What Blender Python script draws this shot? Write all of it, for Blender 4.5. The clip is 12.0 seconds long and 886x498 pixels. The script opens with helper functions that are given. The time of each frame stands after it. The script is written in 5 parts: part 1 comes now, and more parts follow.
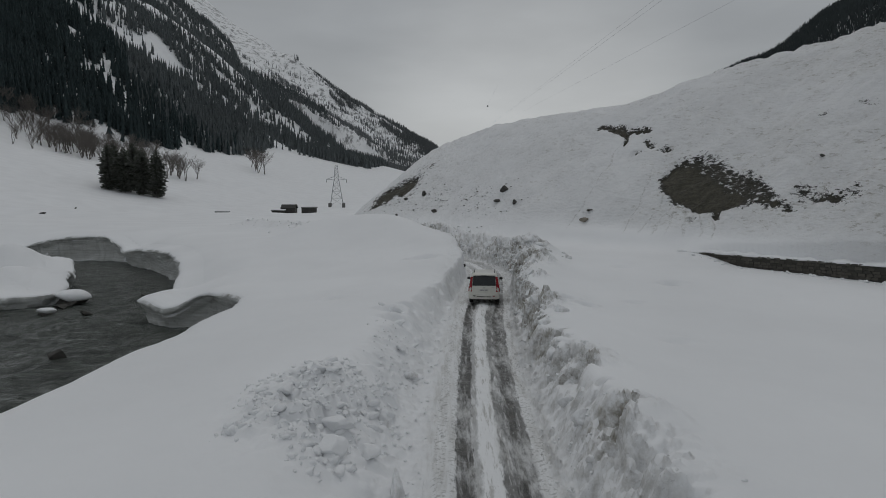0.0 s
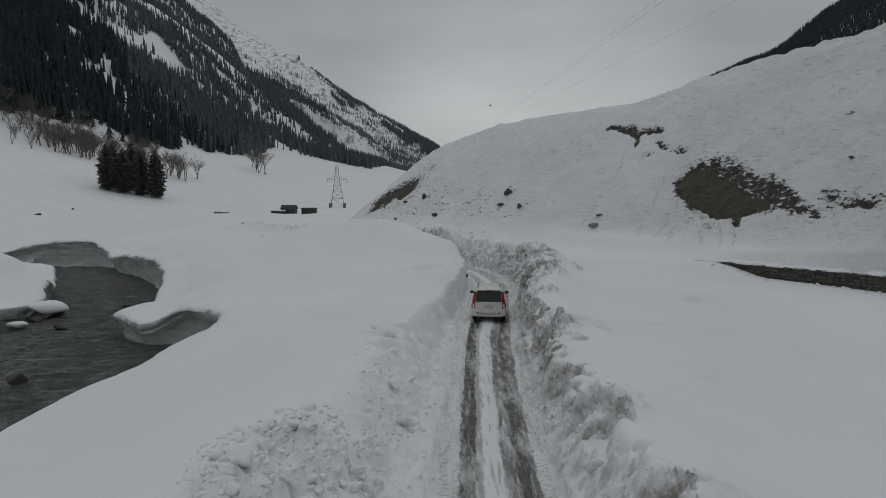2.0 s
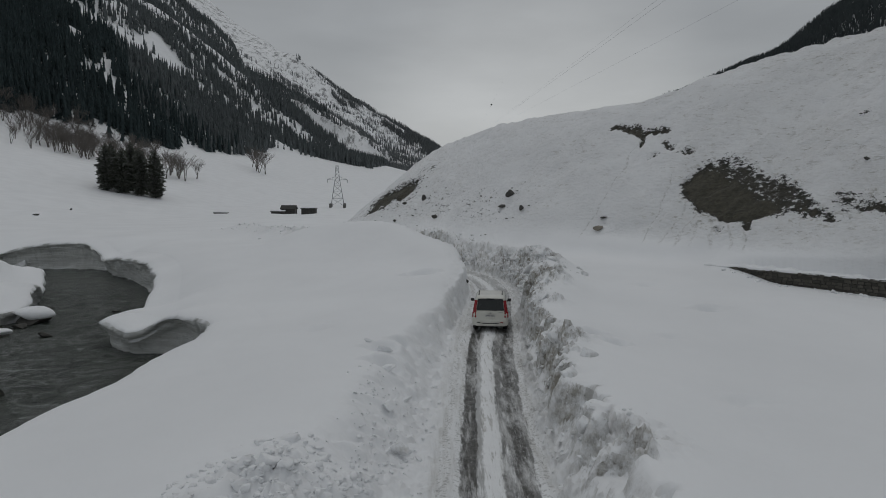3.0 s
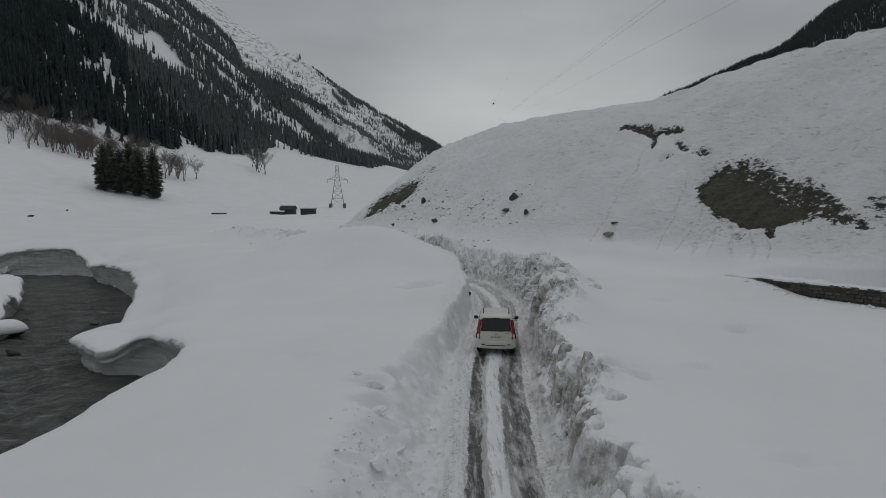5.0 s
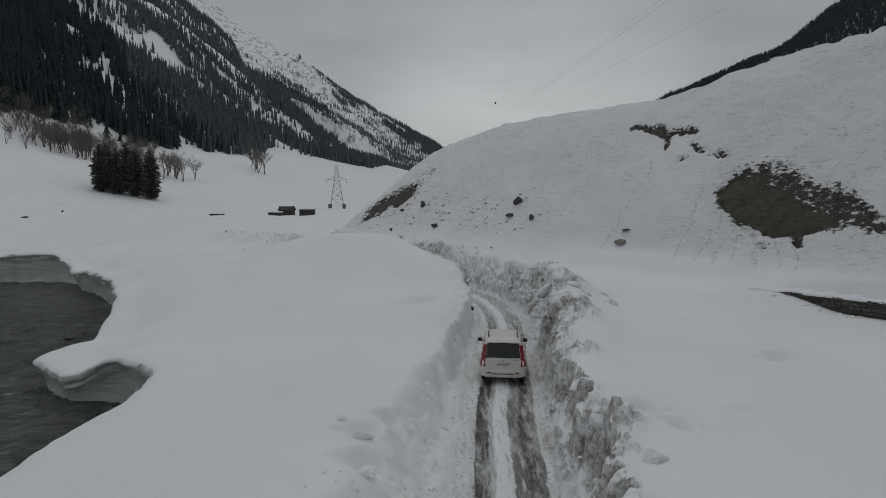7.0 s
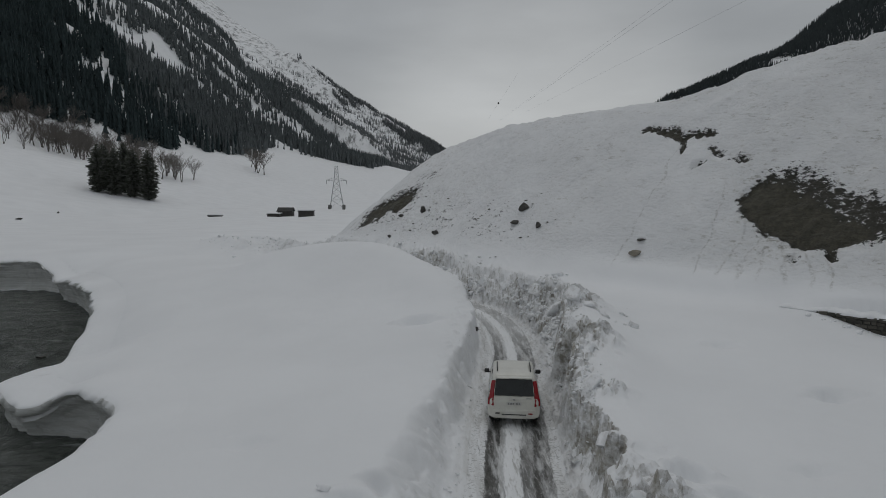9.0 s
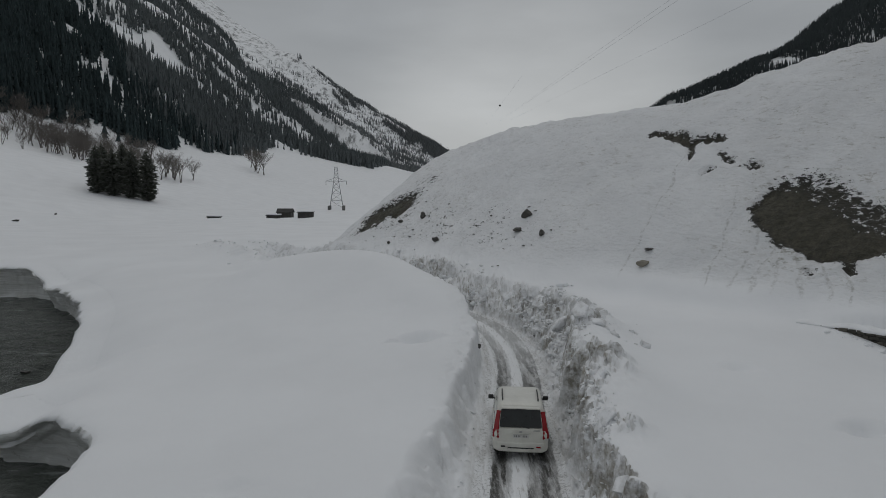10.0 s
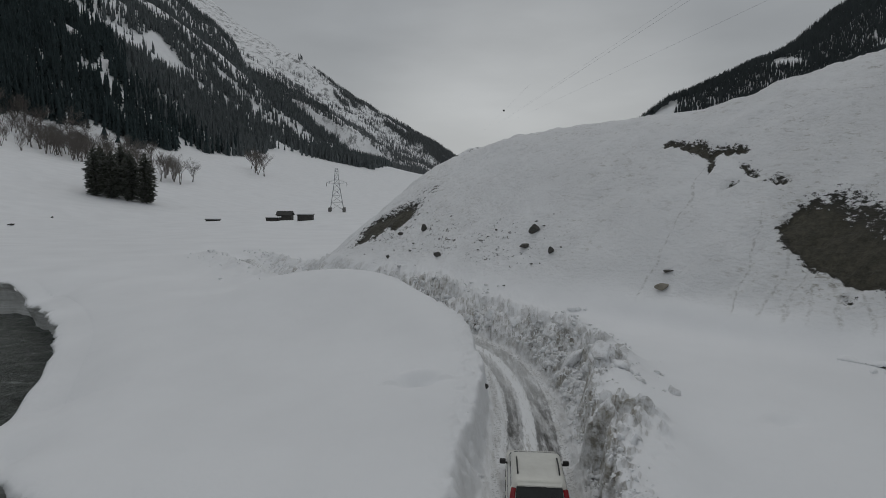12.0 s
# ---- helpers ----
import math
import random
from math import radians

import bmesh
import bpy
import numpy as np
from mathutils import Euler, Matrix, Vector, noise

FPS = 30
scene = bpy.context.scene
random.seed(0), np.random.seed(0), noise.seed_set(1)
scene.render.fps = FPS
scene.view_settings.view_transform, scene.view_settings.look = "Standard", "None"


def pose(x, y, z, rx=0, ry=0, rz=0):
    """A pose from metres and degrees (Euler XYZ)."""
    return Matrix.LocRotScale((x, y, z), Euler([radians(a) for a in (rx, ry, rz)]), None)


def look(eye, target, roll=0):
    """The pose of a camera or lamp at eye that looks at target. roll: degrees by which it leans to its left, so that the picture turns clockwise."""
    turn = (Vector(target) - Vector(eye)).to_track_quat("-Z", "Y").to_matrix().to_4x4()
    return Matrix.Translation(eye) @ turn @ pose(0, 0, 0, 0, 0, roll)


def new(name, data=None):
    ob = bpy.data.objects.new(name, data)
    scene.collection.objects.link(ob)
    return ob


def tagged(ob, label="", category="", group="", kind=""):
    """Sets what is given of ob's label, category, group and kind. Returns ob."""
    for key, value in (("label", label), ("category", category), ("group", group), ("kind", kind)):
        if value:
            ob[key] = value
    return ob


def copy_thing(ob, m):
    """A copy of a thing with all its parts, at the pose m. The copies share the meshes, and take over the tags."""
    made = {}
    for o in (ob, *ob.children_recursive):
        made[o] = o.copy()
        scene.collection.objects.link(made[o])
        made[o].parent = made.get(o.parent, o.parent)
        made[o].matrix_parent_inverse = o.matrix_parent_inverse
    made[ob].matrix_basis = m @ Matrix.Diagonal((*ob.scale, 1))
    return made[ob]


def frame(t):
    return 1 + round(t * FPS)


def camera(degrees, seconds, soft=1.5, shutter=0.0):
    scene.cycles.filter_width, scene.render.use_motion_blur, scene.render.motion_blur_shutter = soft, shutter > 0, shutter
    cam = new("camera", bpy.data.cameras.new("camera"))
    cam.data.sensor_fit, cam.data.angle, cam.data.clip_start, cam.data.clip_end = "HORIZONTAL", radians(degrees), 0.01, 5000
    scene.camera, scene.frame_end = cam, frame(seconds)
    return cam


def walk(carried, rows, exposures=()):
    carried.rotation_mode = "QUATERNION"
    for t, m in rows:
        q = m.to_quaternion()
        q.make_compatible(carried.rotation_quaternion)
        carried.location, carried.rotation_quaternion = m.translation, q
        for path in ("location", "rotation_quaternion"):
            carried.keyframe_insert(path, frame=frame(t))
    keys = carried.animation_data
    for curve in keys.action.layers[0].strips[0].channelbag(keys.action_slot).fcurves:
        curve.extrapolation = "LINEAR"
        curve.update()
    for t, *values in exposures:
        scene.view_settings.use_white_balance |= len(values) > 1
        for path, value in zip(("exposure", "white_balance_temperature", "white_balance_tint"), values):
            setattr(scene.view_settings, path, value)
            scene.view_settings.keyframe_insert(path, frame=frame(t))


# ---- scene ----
cam = camera(73.0, 12.0, 0.9)
PATH = [
    (0.0, pose(0.000, 0.000, 6.800, 84.300, -0.000, 0.000)),
    (0.5, pose(0.018, 0.823, 6.891, 84.286, 0.010, 0.037)),
    (1.0, pose(0.033, 1.640, 6.984, 84.279, 0.021, 0.063)),
    (1.5, pose(0.038, 2.446, 7.070, 84.269, 0.030, 0.096)),
    (2.0, pose(0.049, 3.256, 7.157, 84.274, 0.018, 0.133)),
    (2.5, pose(0.078, 4.057, 7.235, 84.271, 0.011, 0.166)),
    (3.0, pose(0.113, 4.862, 7.314, 84.259, 0.000, 0.198)),
    (5.0, pose(0.126, 7.999, 7.668, 84.203, 0.060, 0.263)),
    (5.5, pose(0.136, 8.771, 7.748, 84.194, 0.057, 0.273)),
    (6.0, pose(0.132, 9.551, 7.841, 84.199, 0.051, 0.270)),
    (6.5, pose(0.118, 10.336, 7.925, 84.196, 0.048, 0.281)),
    (7.0, pose(0.104, 11.144, 8.017, 84.194, 0.054, 0.286)),
    (9.0, pose(0.016, 14.336, 8.473, 84.214, -0.004, 0.325)),
    (9.5, pose(-0.007, 15.115, 8.721, 84.215, -0.014, 0.335)),
    (10.0, pose(-0.036, 15.905, 8.994, 84.220, -0.032, 0.329)),
    (10.5, pose(-0.069, 16.694, 9.266, 84.231, -0.041, 0.322)),
    (11.0, pose(-0.102, 17.483, 9.545, 84.244, -0.044, 0.322)),
    (11.5, pose(-0.122, 18.270, 9.805, 84.243, -0.045, 0.331)),
    (12.0, pose(-0.165, 19.047, 10.049, 84.244, -0.031, 0.424)),
]
walk(cam, PATH, exposures=[(0.0, -1.10)])

# ---- light ----
world = bpy.data.worlds.new("overcast_sky")
scene.world = world
world.use_nodes = True


def build_sky():
    nt = world.node_tree
    nt.nodes.clear()
    N, L = nt.nodes.new, nt.links.new
    out, bg = N("ShaderNodeOutputWorld"), N("ShaderNodeBackground")
    sky = N("ShaderNodeTexSky")
    sky.sky_type = "NISHITA"
    sky.sun_disc = False
    sky.sun_elevation, sky.sun_rotation = radians(62), radians(-6)
    sky.air_density, sky.dust_density = 1.0, 4.0
    dim = N("ShaderNodeVectorMath")
    dim.operation = "SCALE"
    dim.inputs["Scale"].default_value = 0.10
    coord = N("ShaderNodeTexCoord")
    sep = N("ShaderNodeSeparateXYZ")
    L(coord.outputs["Generated"], sep.inputs[0])
    # cloud deck: brighter towards the thin gap over the far valley, flat grey overhead
    ramp = N("ShaderNodeValToRGB")
    el = ramp.color_ramp.elements
    el[0].position, el[0].color = 0.0, (0.785, 0.825, 0.845, 1)
    el[1].position, el[1].color = 1.0, (0.785, 0.82, 0.845, 1)
    e = el.new(0.10)
    e.color = (0.765, 0.80, 0.82, 1)
    e = el.new(0.22)
    e.color = (0.635, 0.668, 0.694, 1)
    e = el.new(0.45)
    e.color = (0.645, 0.68, 0.71, 1)
    L(sep.outputs["Z"], ramp.inputs[0])
    mapping = N("ShaderNodeMapping")
    mapping.inputs["Scale"].default_value = (1.3, 1.3, 4.5)
    L(coord.outputs["Generated"], mapping.inputs[0])
    noise_node = N("ShaderNodeTexNoise")
    noise_node.inputs["Scale"].default_value = 2.4
    noise_node.inputs["Detail"].default_value = 5.0
    L(mapping.outputs[0], noise_node.inputs[0])
    rng = N("ShaderNodeMapRange")
    rng.inputs["From Min"].default_value, rng.inputs["From Max"].default_value = 0.3, 0.7
    rng.inputs["To Min"].default_value, rng.inputs["To Max"].default_value = 0.90, 1.08
    L(noise_node.outputs[0], rng.inputs[0])
    cloud = N("ShaderNodeVectorMath")
    cloud.operation = "SCALE"
    # thin cloud low over the end of the valley
    dot = N("ShaderNodeVectorMath")
    dot.operation = "DOT_PRODUCT"
    way = Vector((0.14, 1.0, 0.07)).normalized()
    dot.inputs[1].default_value = way
    L(coord.outputs["Generated"], dot.inputs[0])
    glow = N("ShaderNodeMapRange")
    glow.interpolation_type = "SMOOTHSTEP"
    glow.inputs["From Min"].default_value, glow.inputs["From Max"].default_value = 0.945, 1.0
    glow.inputs["To Min"].default_value, glow.inputs["To Max"].default_value = 0.0, 0.44
    L(dot.outputs["Value"], glow.inputs[0])
    thin = N("ShaderNodeMix")
    thin.data_type = "RGBA"
    L(glow.outputs[0], thin.inputs[0])
    L(ramp.outputs[0], thin.inputs[6])
    thin.inputs[7].default_value = (1.35, 1.38, 1.38, 1)
    L(thin.outputs[2], cloud.inputs[0])
    L(rng.outputs[0], cloud.inputs["Scale"])
    mix = N("ShaderNodeMix")
    mix.data_type = "RGBA"
    mix.inputs[0].default_value = 0.92
    L(sky.outputs[0], dim.inputs[0])
    L(dim.outputs[0], mix.inputs[6])
    L(cloud.outputs[0], mix.inputs[7])
    L(mix.outputs[2], bg.inputs[0])
    bg.inputs[1].default_value = 1.0
    L(bg.outputs[0], out.inputs[0])


build_sky()
sun = new("sun", bpy.data.lights.new("sun", "SUN"))
sun.data.energy, sun.data.angle, sun.data.color = 0.5, radians(40), (1.0, 0.98, 0.95)
sun.matrix_world = look((-4, 36, 70), (0, 0, 0))

# ---- materials ----


class Mat:
    """A node material in the making: small wrappers round the nodes used below."""

    def __init__(self, name):
        self.m = bpy.data.materials.new(name)
        self.m.use_nodes = True
        self.nt = self.m.node_tree
        self.nt.nodes.clear()
        self.out = self.node("ShaderNodeOutputMaterial")
        self.b = self.node("ShaderNodeBsdfPrincipled")
        self.link(self.b.outputs[0], self.out.inputs[0])
        self.coord = self.node("ShaderNodeTexCoord")
        self.obj = self.coord.outputs["Object"]

    def node(self, kind):
        return self.nt.nodes.new(kind)

    def link(self, a, b):
        self.nt.links.new(a, b)

    def put(self, socket, value):
        if isinstance(value, bpy.types.NodeSocket):
            self.link(value, socket)
        elif isinstance(value, tuple):
            socket.default_value = (*value, 1) if len(value) == 3 and len(socket.default_value) == 4 else value
        else:
            socket.default_value = value

    def noise(self, scale, detail=4.0, rough=0.55, stretch=None, vec=None):
        vec = vec or self.obj
        if stretch:
            mp = self.node("ShaderNodeMapping")
            mp.inputs["Scale"].default_value = stretch
            self.link(vec, mp.inputs[0])
            vec = mp.outputs[0]
        n = self.node("ShaderNodeTexNoise")
        n.inputs["Scale"].default_value = scale
        n.inputs["Detail"].default_value = detail
        n.inputs["Roughness"].default_value = rough
        self.link(vec, n.inputs["Vector"])
        return n.outputs[0]

    def rng(self, v, a, b, c=0.0, d=1.0):
        n = self.node("ShaderNodeMapRange")
        self.put(n.inputs[0], v)
        for i, x in enumerate((a, b, c, d)):
            n.inputs[i + 1].default_value = x
        return n.outputs[0]

    def math(self, op, a, b=0.0):
        n = self.node("ShaderNodeMath")
        n.operation = op
        self.put(n.inputs[0], a)
        self.put(n.inputs[1], b)
        return n.outputs[0]

    def mix(self, f, a, b):
        n = self.node("ShaderNodeMix")
        n.data_type = "RGBA"
        self.put(n.inputs[0], f)
        self.put(n.inputs[6], a)
        self.put(n.inputs[7], b)
        return n.outputs[2]

    def attr(self, name):
        n = self.node("ShaderNodeAttribute")
        n.attribute_name = name
        return n.outputs["Fac"]

    def bump(self, h, strength=0.5, dist=0.1, below=None):
        n = self.node("ShaderNodeBump")
        n.inputs["Strength"].default_value = strength
        n.inputs["Distance"].default_value = dist
        self.link(h, n.inputs["Height"])
        if below is not None:
            self.link(below, n.inputs["Normal"])
        return n.outputs[0]

    def done(self, color, rough=0.6, normal=None, metal=0.0, spec=0.5):
        self.put(self.b.inputs["Base Color"], color)
        self.put(self.b.inputs["Roughness"], rough)
        self.put(self.b.inputs["Metallic"], metal)
        self.b.inputs["Specular IOR Level"].default_value = spec
        if normal is not None:
            self.link(normal, self.b.inputs["Normal"])
        return self.m


SNOW, SNOW_DIM = (0.87, 0.88, 0.895), (0.81, 0.82, 0.835)


def ground_material():
    m = Mat("snow_ground")
    big = m.noise(0.12, 4)
    mid = m.noise(0.9, 5)
    fine = m.noise(9.0, 4, 0.7)
    snow = m.mix(m.rng(big, 0.35, 0.7), SNOW, SNOW_DIM)
    # old windblown snow on the hillside: faint brown dust in small ripples
    hill = m.attr("hill")
    ripple = m.noise(3.3, 9, 0.72, (1.0, 0.8, 2.0))
    # wind crust: short curved scales that overlap down the slope
    crust = m.math("ABSOLUTE", m.math("SUBTRACT", m.noise(0.8, 7, 0.66, (1.0, 1.0, 2.4)), 0.5))
    crust = m.rng(crust, 0.0, 0.16)
    crust = m.math("MULTIPLY", crust, m.rng(m.noise(0.35, 3, 0.6), 0.36, 0.58, 0.35, 1.0))
    swathe = m.rng(m.noise(0.13, 6, 0.7, (1.0, 1.0, 0.5)), 0.40, 0.60, 0.12, 1.0)
    dust = m.math("MULTIPLY", m.math("MULTIPLY", m.rng(hill, 0.0, 0.9), swathe), m.rng(ripple, 0.40, 0.66, 0.05, 1.0))
    snow = m.mix(m.math("MULTIPLY", dust, 0.33), snow, (0.38, 0.35, 0.285))
    pits = m.math("MULTIPLY", m.rng(m.noise(1.2, 8, 0.78, (1.0, 1.0, 2.6)), 0.56, 0.61), m.math("MULTIPLY", m.rng(hill, 0.1, 0.6), swathe))
    snow = m.mix(m.math("MULTIPLY", pits, 0.65), snow, (0.26, 0.24, 0.19))
    # trickles of soil that have run down over the snow
    place = m.node("ShaderNodeSeparateXYZ")
    m.link(m.obj, place.inputs[0])
    px, py = place.outputs["X"], place.outputs["Y"]
    su = m.math("ADD", m.math("MULTIPLY", px, -0.62), m.math("MULTIPLY", py, 0.78))
    ss = m.math("ADD", m.math("MULTIPLY", px, 0.78), m.math("MULTIPLY", py, 0.62))
    su = m.math("ADD", su, m.rng(m.noise(0.28, 4, 0.5), 0.3, 0.7, -0.40, 0.40))
    broken_up = m.rng(m.noise(3.2, 5, 0.75), 0.44, 0.62)
    trickle = None
    for cu, lo, hi, lean, wide in ((29.9, 44.4, 49.0, 0.10, 0.07), (28.6, 44.0, 48.6, 0.05, 0.09), (27.9, 44.6, 48.4, 0.22, 0.06), (26.9, 44.6, 48.2, 0.25, 0.07), (25.6, 44.8, 48.0, 0.32, 0.08),
                                   (24.4, 44.6, 47.4, 0.38, 0.07), (32.4, 43.2, 51.0, 0.22, 0.05), (38.0, 42.6, 54.2, 0.16, 0.06), (73.0, 41.5, 46.0, -0.2, 0.10)):
        off = m.math("ABSOLUTE", m.math("SUBTRACT", m.math("SUBTRACT", su, cu), m.math("MULTIPLY", m.math("SUBTRACT", ss, hi), lean)))
        one = m.rng(off, wide * 0.6, wide * 2.0, 1.0, 0.0)
        one = m.math("MULTIPLY", one, m.math("MULTIPLY", m.rng(ss, lo, lo + 0.6), m.rng(ss, hi, hi + 0.5, 1.0, 0.0)))
        trickle = one if trickle is None else m.math("MAXIMUM", trickle, one)
    trickle = m.math("MULTIPLY", m.math("MULTIPLY", trickle, broken_up), m.rng(hill, 0.02, 0.1))
    snow = m.mix(m.math("MULTIPLY", trickle, 0.42), snow, (0.20, 0.185, 0.15))
    # bare soil, with snow left in patches
    soil_grain = m.rng(m.noise(2.6, 10, 0.85, (1.0, 1.0, 0.45)), 0.34, 0.66)
    soil = m.mix(soil_grain, (0.016, 0.015, 0.011), (0.105, 0.098, 0.070))
    rim = m.rng(m.attr("bare"), 0.55, 0.95)
    soil = m.mix(rim, (0.030, 0.029, 0.024), soil)
    specks = m.noise(1.9, 8, 0.78, (1, 1, 2.0))
    bare = m.math("ADD", m.attr("bare"), m.rng(specks, 0.33, 0.67, -0.45, 0.45))
    bare = m.rng(bare, 0.48, 0.54)
    col = m.mix(bare, snow, soil)
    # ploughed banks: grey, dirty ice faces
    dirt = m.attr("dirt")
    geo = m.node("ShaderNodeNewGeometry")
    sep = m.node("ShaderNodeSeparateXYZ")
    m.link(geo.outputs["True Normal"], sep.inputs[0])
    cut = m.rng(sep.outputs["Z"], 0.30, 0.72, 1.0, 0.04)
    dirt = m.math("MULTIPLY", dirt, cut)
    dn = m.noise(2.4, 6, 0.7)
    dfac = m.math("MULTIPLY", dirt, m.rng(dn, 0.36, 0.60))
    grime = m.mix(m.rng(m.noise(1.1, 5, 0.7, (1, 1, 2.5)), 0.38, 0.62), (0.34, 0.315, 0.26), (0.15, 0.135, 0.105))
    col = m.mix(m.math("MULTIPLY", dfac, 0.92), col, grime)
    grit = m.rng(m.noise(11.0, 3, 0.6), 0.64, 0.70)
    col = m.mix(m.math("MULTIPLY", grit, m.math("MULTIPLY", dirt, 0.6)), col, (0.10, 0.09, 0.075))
    # the driven road: wet dark ruts between strips of packed snow
    d = m.attr("road_d")
    wob = m.noise(0.5, 3, 0.5, (1, 0.35, 1))
    d2 = m.math("ADD", d, m.rng(wob, 0.3, 0.7, -0.07, 0.07))
    d2 = m.math("ADD", d2, m.rng(m.noise(7.0, 4, 0.7, (1, 0.25, 1)), 0.3, 0.7, -0.06, 0.06))

    def band(c, w, soft=0.07):
        return m.rng(m.math("ABSOLUTE", m.math("SUBTRACT", d2, c)), w, w + soft, 1.0, 0.0)

    ruts = m.math("MAXIMUM", band(-0.68, 0.20, 0.05), band(0.74, 0.19, 0.05))
    worn = m.math("MAXIMUM", m.math("MULTIPLY", band(0.66, 0.42, 0.06), 0.85), m.math("MULTIPLY", band(-0.45, 0.12), 0.5))
    on = m.rng(m.math("ABSOLUTE", d), 1.55, 1.95, 1.0, 0.0)
    slush_n = m.noise(2.2, 8, 0.72, (1.6, 0.16, 1))
    slush = m.mix(m.rng(slush_n, 0.44, 0.70), (0.80, 0.81, 0.82), (0.54, 0.535, 0.52))
    wet = m.mix(m.rng(m.noise(6.0, 8, 0.8, (1.5, 0.22, 1)), 0.34, 0.68), (0.014, 0.014, 0.013), (0.13, 0.126, 0.115))
    streak = m.rng(m.noise(2.2, 9, 0.74, (2.0, 0.16, 1)), 0.37, 0.47)
    middle = m.mix(m.rng(m.noise(3.4, 7, 0.72, (1.5, 0.16, 1)), 0.54, 0.62), (0.84, 0.85, 0.86), (0.52, 0.515, 0.50))
    road = m.mix(band(-0.10, 0.20, 0.12), slush, middle)
    rutf = m.math("MAXIMUM", m.math("MULTIPLY", ruts, m.rng(streak, 0.0, 1.0, 0.5, 1.0)), m.math("MULTIPLY", worn, streak))
    # crumbs of snow pressed into the ruts, broken edges, and dark scuffs on the packed strips
    rutf = m.math("MULTIPLY", rutf, m.rng(m.noise(9.0, 6, 0.75, (1.2, 0.45, 1)), 0.60, 0.70, 1.0, 0.25))
    rutf = m.math("MULTIPLY", rutf, m.rng(m.noise(0.9, 6, 0.75, (1.6, 0.35, 1)), 0.47, 0.62, 1.0, 0.30))
    rutf = m.math("MULTIPLY", rutf, m.rng(py, 43.0, 50.0, 1.0, 0.45))
    road = m.mix(rutf, road, wet)
    scuffs = m.math("MULTIPLY", m.rng(m.noise(4.5, 6, 0.75, (1.8, 0.22, 1)), 0.60, 0.68), m.rng(m.noise(0.6, 3), 0.40, 0.60))
    road = m.mix(m.math("MULTIPLY", scuffs, 0.75), road, (0.10, 0.098, 0.092))
    tread = m.math("MULTIPLY", m.rng(m.noise(9, 3, 0.6, (0.8, 1.5, 1)), 0.53, 0.60), m.math("MAXIMUM", m.math("MAXIMUM", band(-1.32, 0.12), band(-0.95, 0.07)), band(1.22, 0.18)))
    road = m.mix(m.math("MULTIPLY", tread, 0.4), road, (0.14, 0.135, 0.125))
    col = m.mix(on, col, road)
    # far mountainsides: rock and scrub showing through the snow
    far = m.attr("crag")
    crag_n = m.noise(0.05, 10, 0.78, (1.0, 0.30, 0.55))
    cf = m.math("MULTIPLY", far, m.rng(crag_n, 0.50, 0.60))
    col = m.mix(m.math("MULTIPLY", cf, 0.85), col, (0.10, 0.105, 0.105))
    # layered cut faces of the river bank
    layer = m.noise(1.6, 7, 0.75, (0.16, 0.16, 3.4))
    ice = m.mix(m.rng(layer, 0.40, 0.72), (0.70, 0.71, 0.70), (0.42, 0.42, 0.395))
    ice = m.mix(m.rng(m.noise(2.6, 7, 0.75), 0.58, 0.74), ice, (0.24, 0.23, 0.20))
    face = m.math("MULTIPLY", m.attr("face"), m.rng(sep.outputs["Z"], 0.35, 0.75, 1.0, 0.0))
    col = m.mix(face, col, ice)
    wetness = m.math("MULTIPLY", on, rutf)
    rough = m.rng(wetness, 0.0, 1.0, 0.62, 0.34)
    h = m.math("ADD", m.math("MULTIPLY", mid, 0.5), m.math("MULTIPLY", fine, 0.10))
    h = m.math("ADD", h, m.math("MULTIPLY", m.math("MULTIPLY", ripple, hill), 5.0))
    h = m.math("ADD", h, m.math("MULTIPLY", m.math("MULTIPLY", crust, hill), 5.0))
    h = m.math("ADD", h, m.math("MULTIPLY", m.math("MULTIPLY", m.math("ADD", dn, m.math("MULTIPLY", m.noise(5.5, 5, 0.7), 0.5)), m.math("MINIMUM", m.math("MULTIPLY", dirt, 3.0), 1.0)), 1.4))
    h = m.math("ADD", h, m.math("MULTIPLY", m.math("MULTIPLY", slush_n, on), 0.5))
    h = m.math("ADD", h, m.math("MULTIPLY", m.math("MULTIPLY", layer, face), 2.4))
    h = m.math("ADD", h, m.math("MULTIPLY", m.math("MULTIPLY", soil_grain, bare), 0.8))
    return m.done(col, rough, m.bump(h, 0.5, 0.18), spec=0.35)


def snow_material(name="packed_snow", dirt=0.25):
    m = Mat(name)
    a = m.noise(1.2, 5, 0.65)
    f = m.noise(12, 4, 0.65)
    col = m.mix(m.rng(a, 0.3, 0.7), SNOW, SNOW_DIM)
    d = m.math("MULTIPLY", m.rng(m.noise(2.0, 6, 0.72), 0.44, 0.68), dirt)
    col = m.mix(d, col, (0.30, 0.285, 0.255))
    h = m.math("ADD", a, m.math("MULTIPLY", f, 0.25))
    return m.done(col, 0.62, m.bump(h, 0.5, 0.1), spec=0.35)


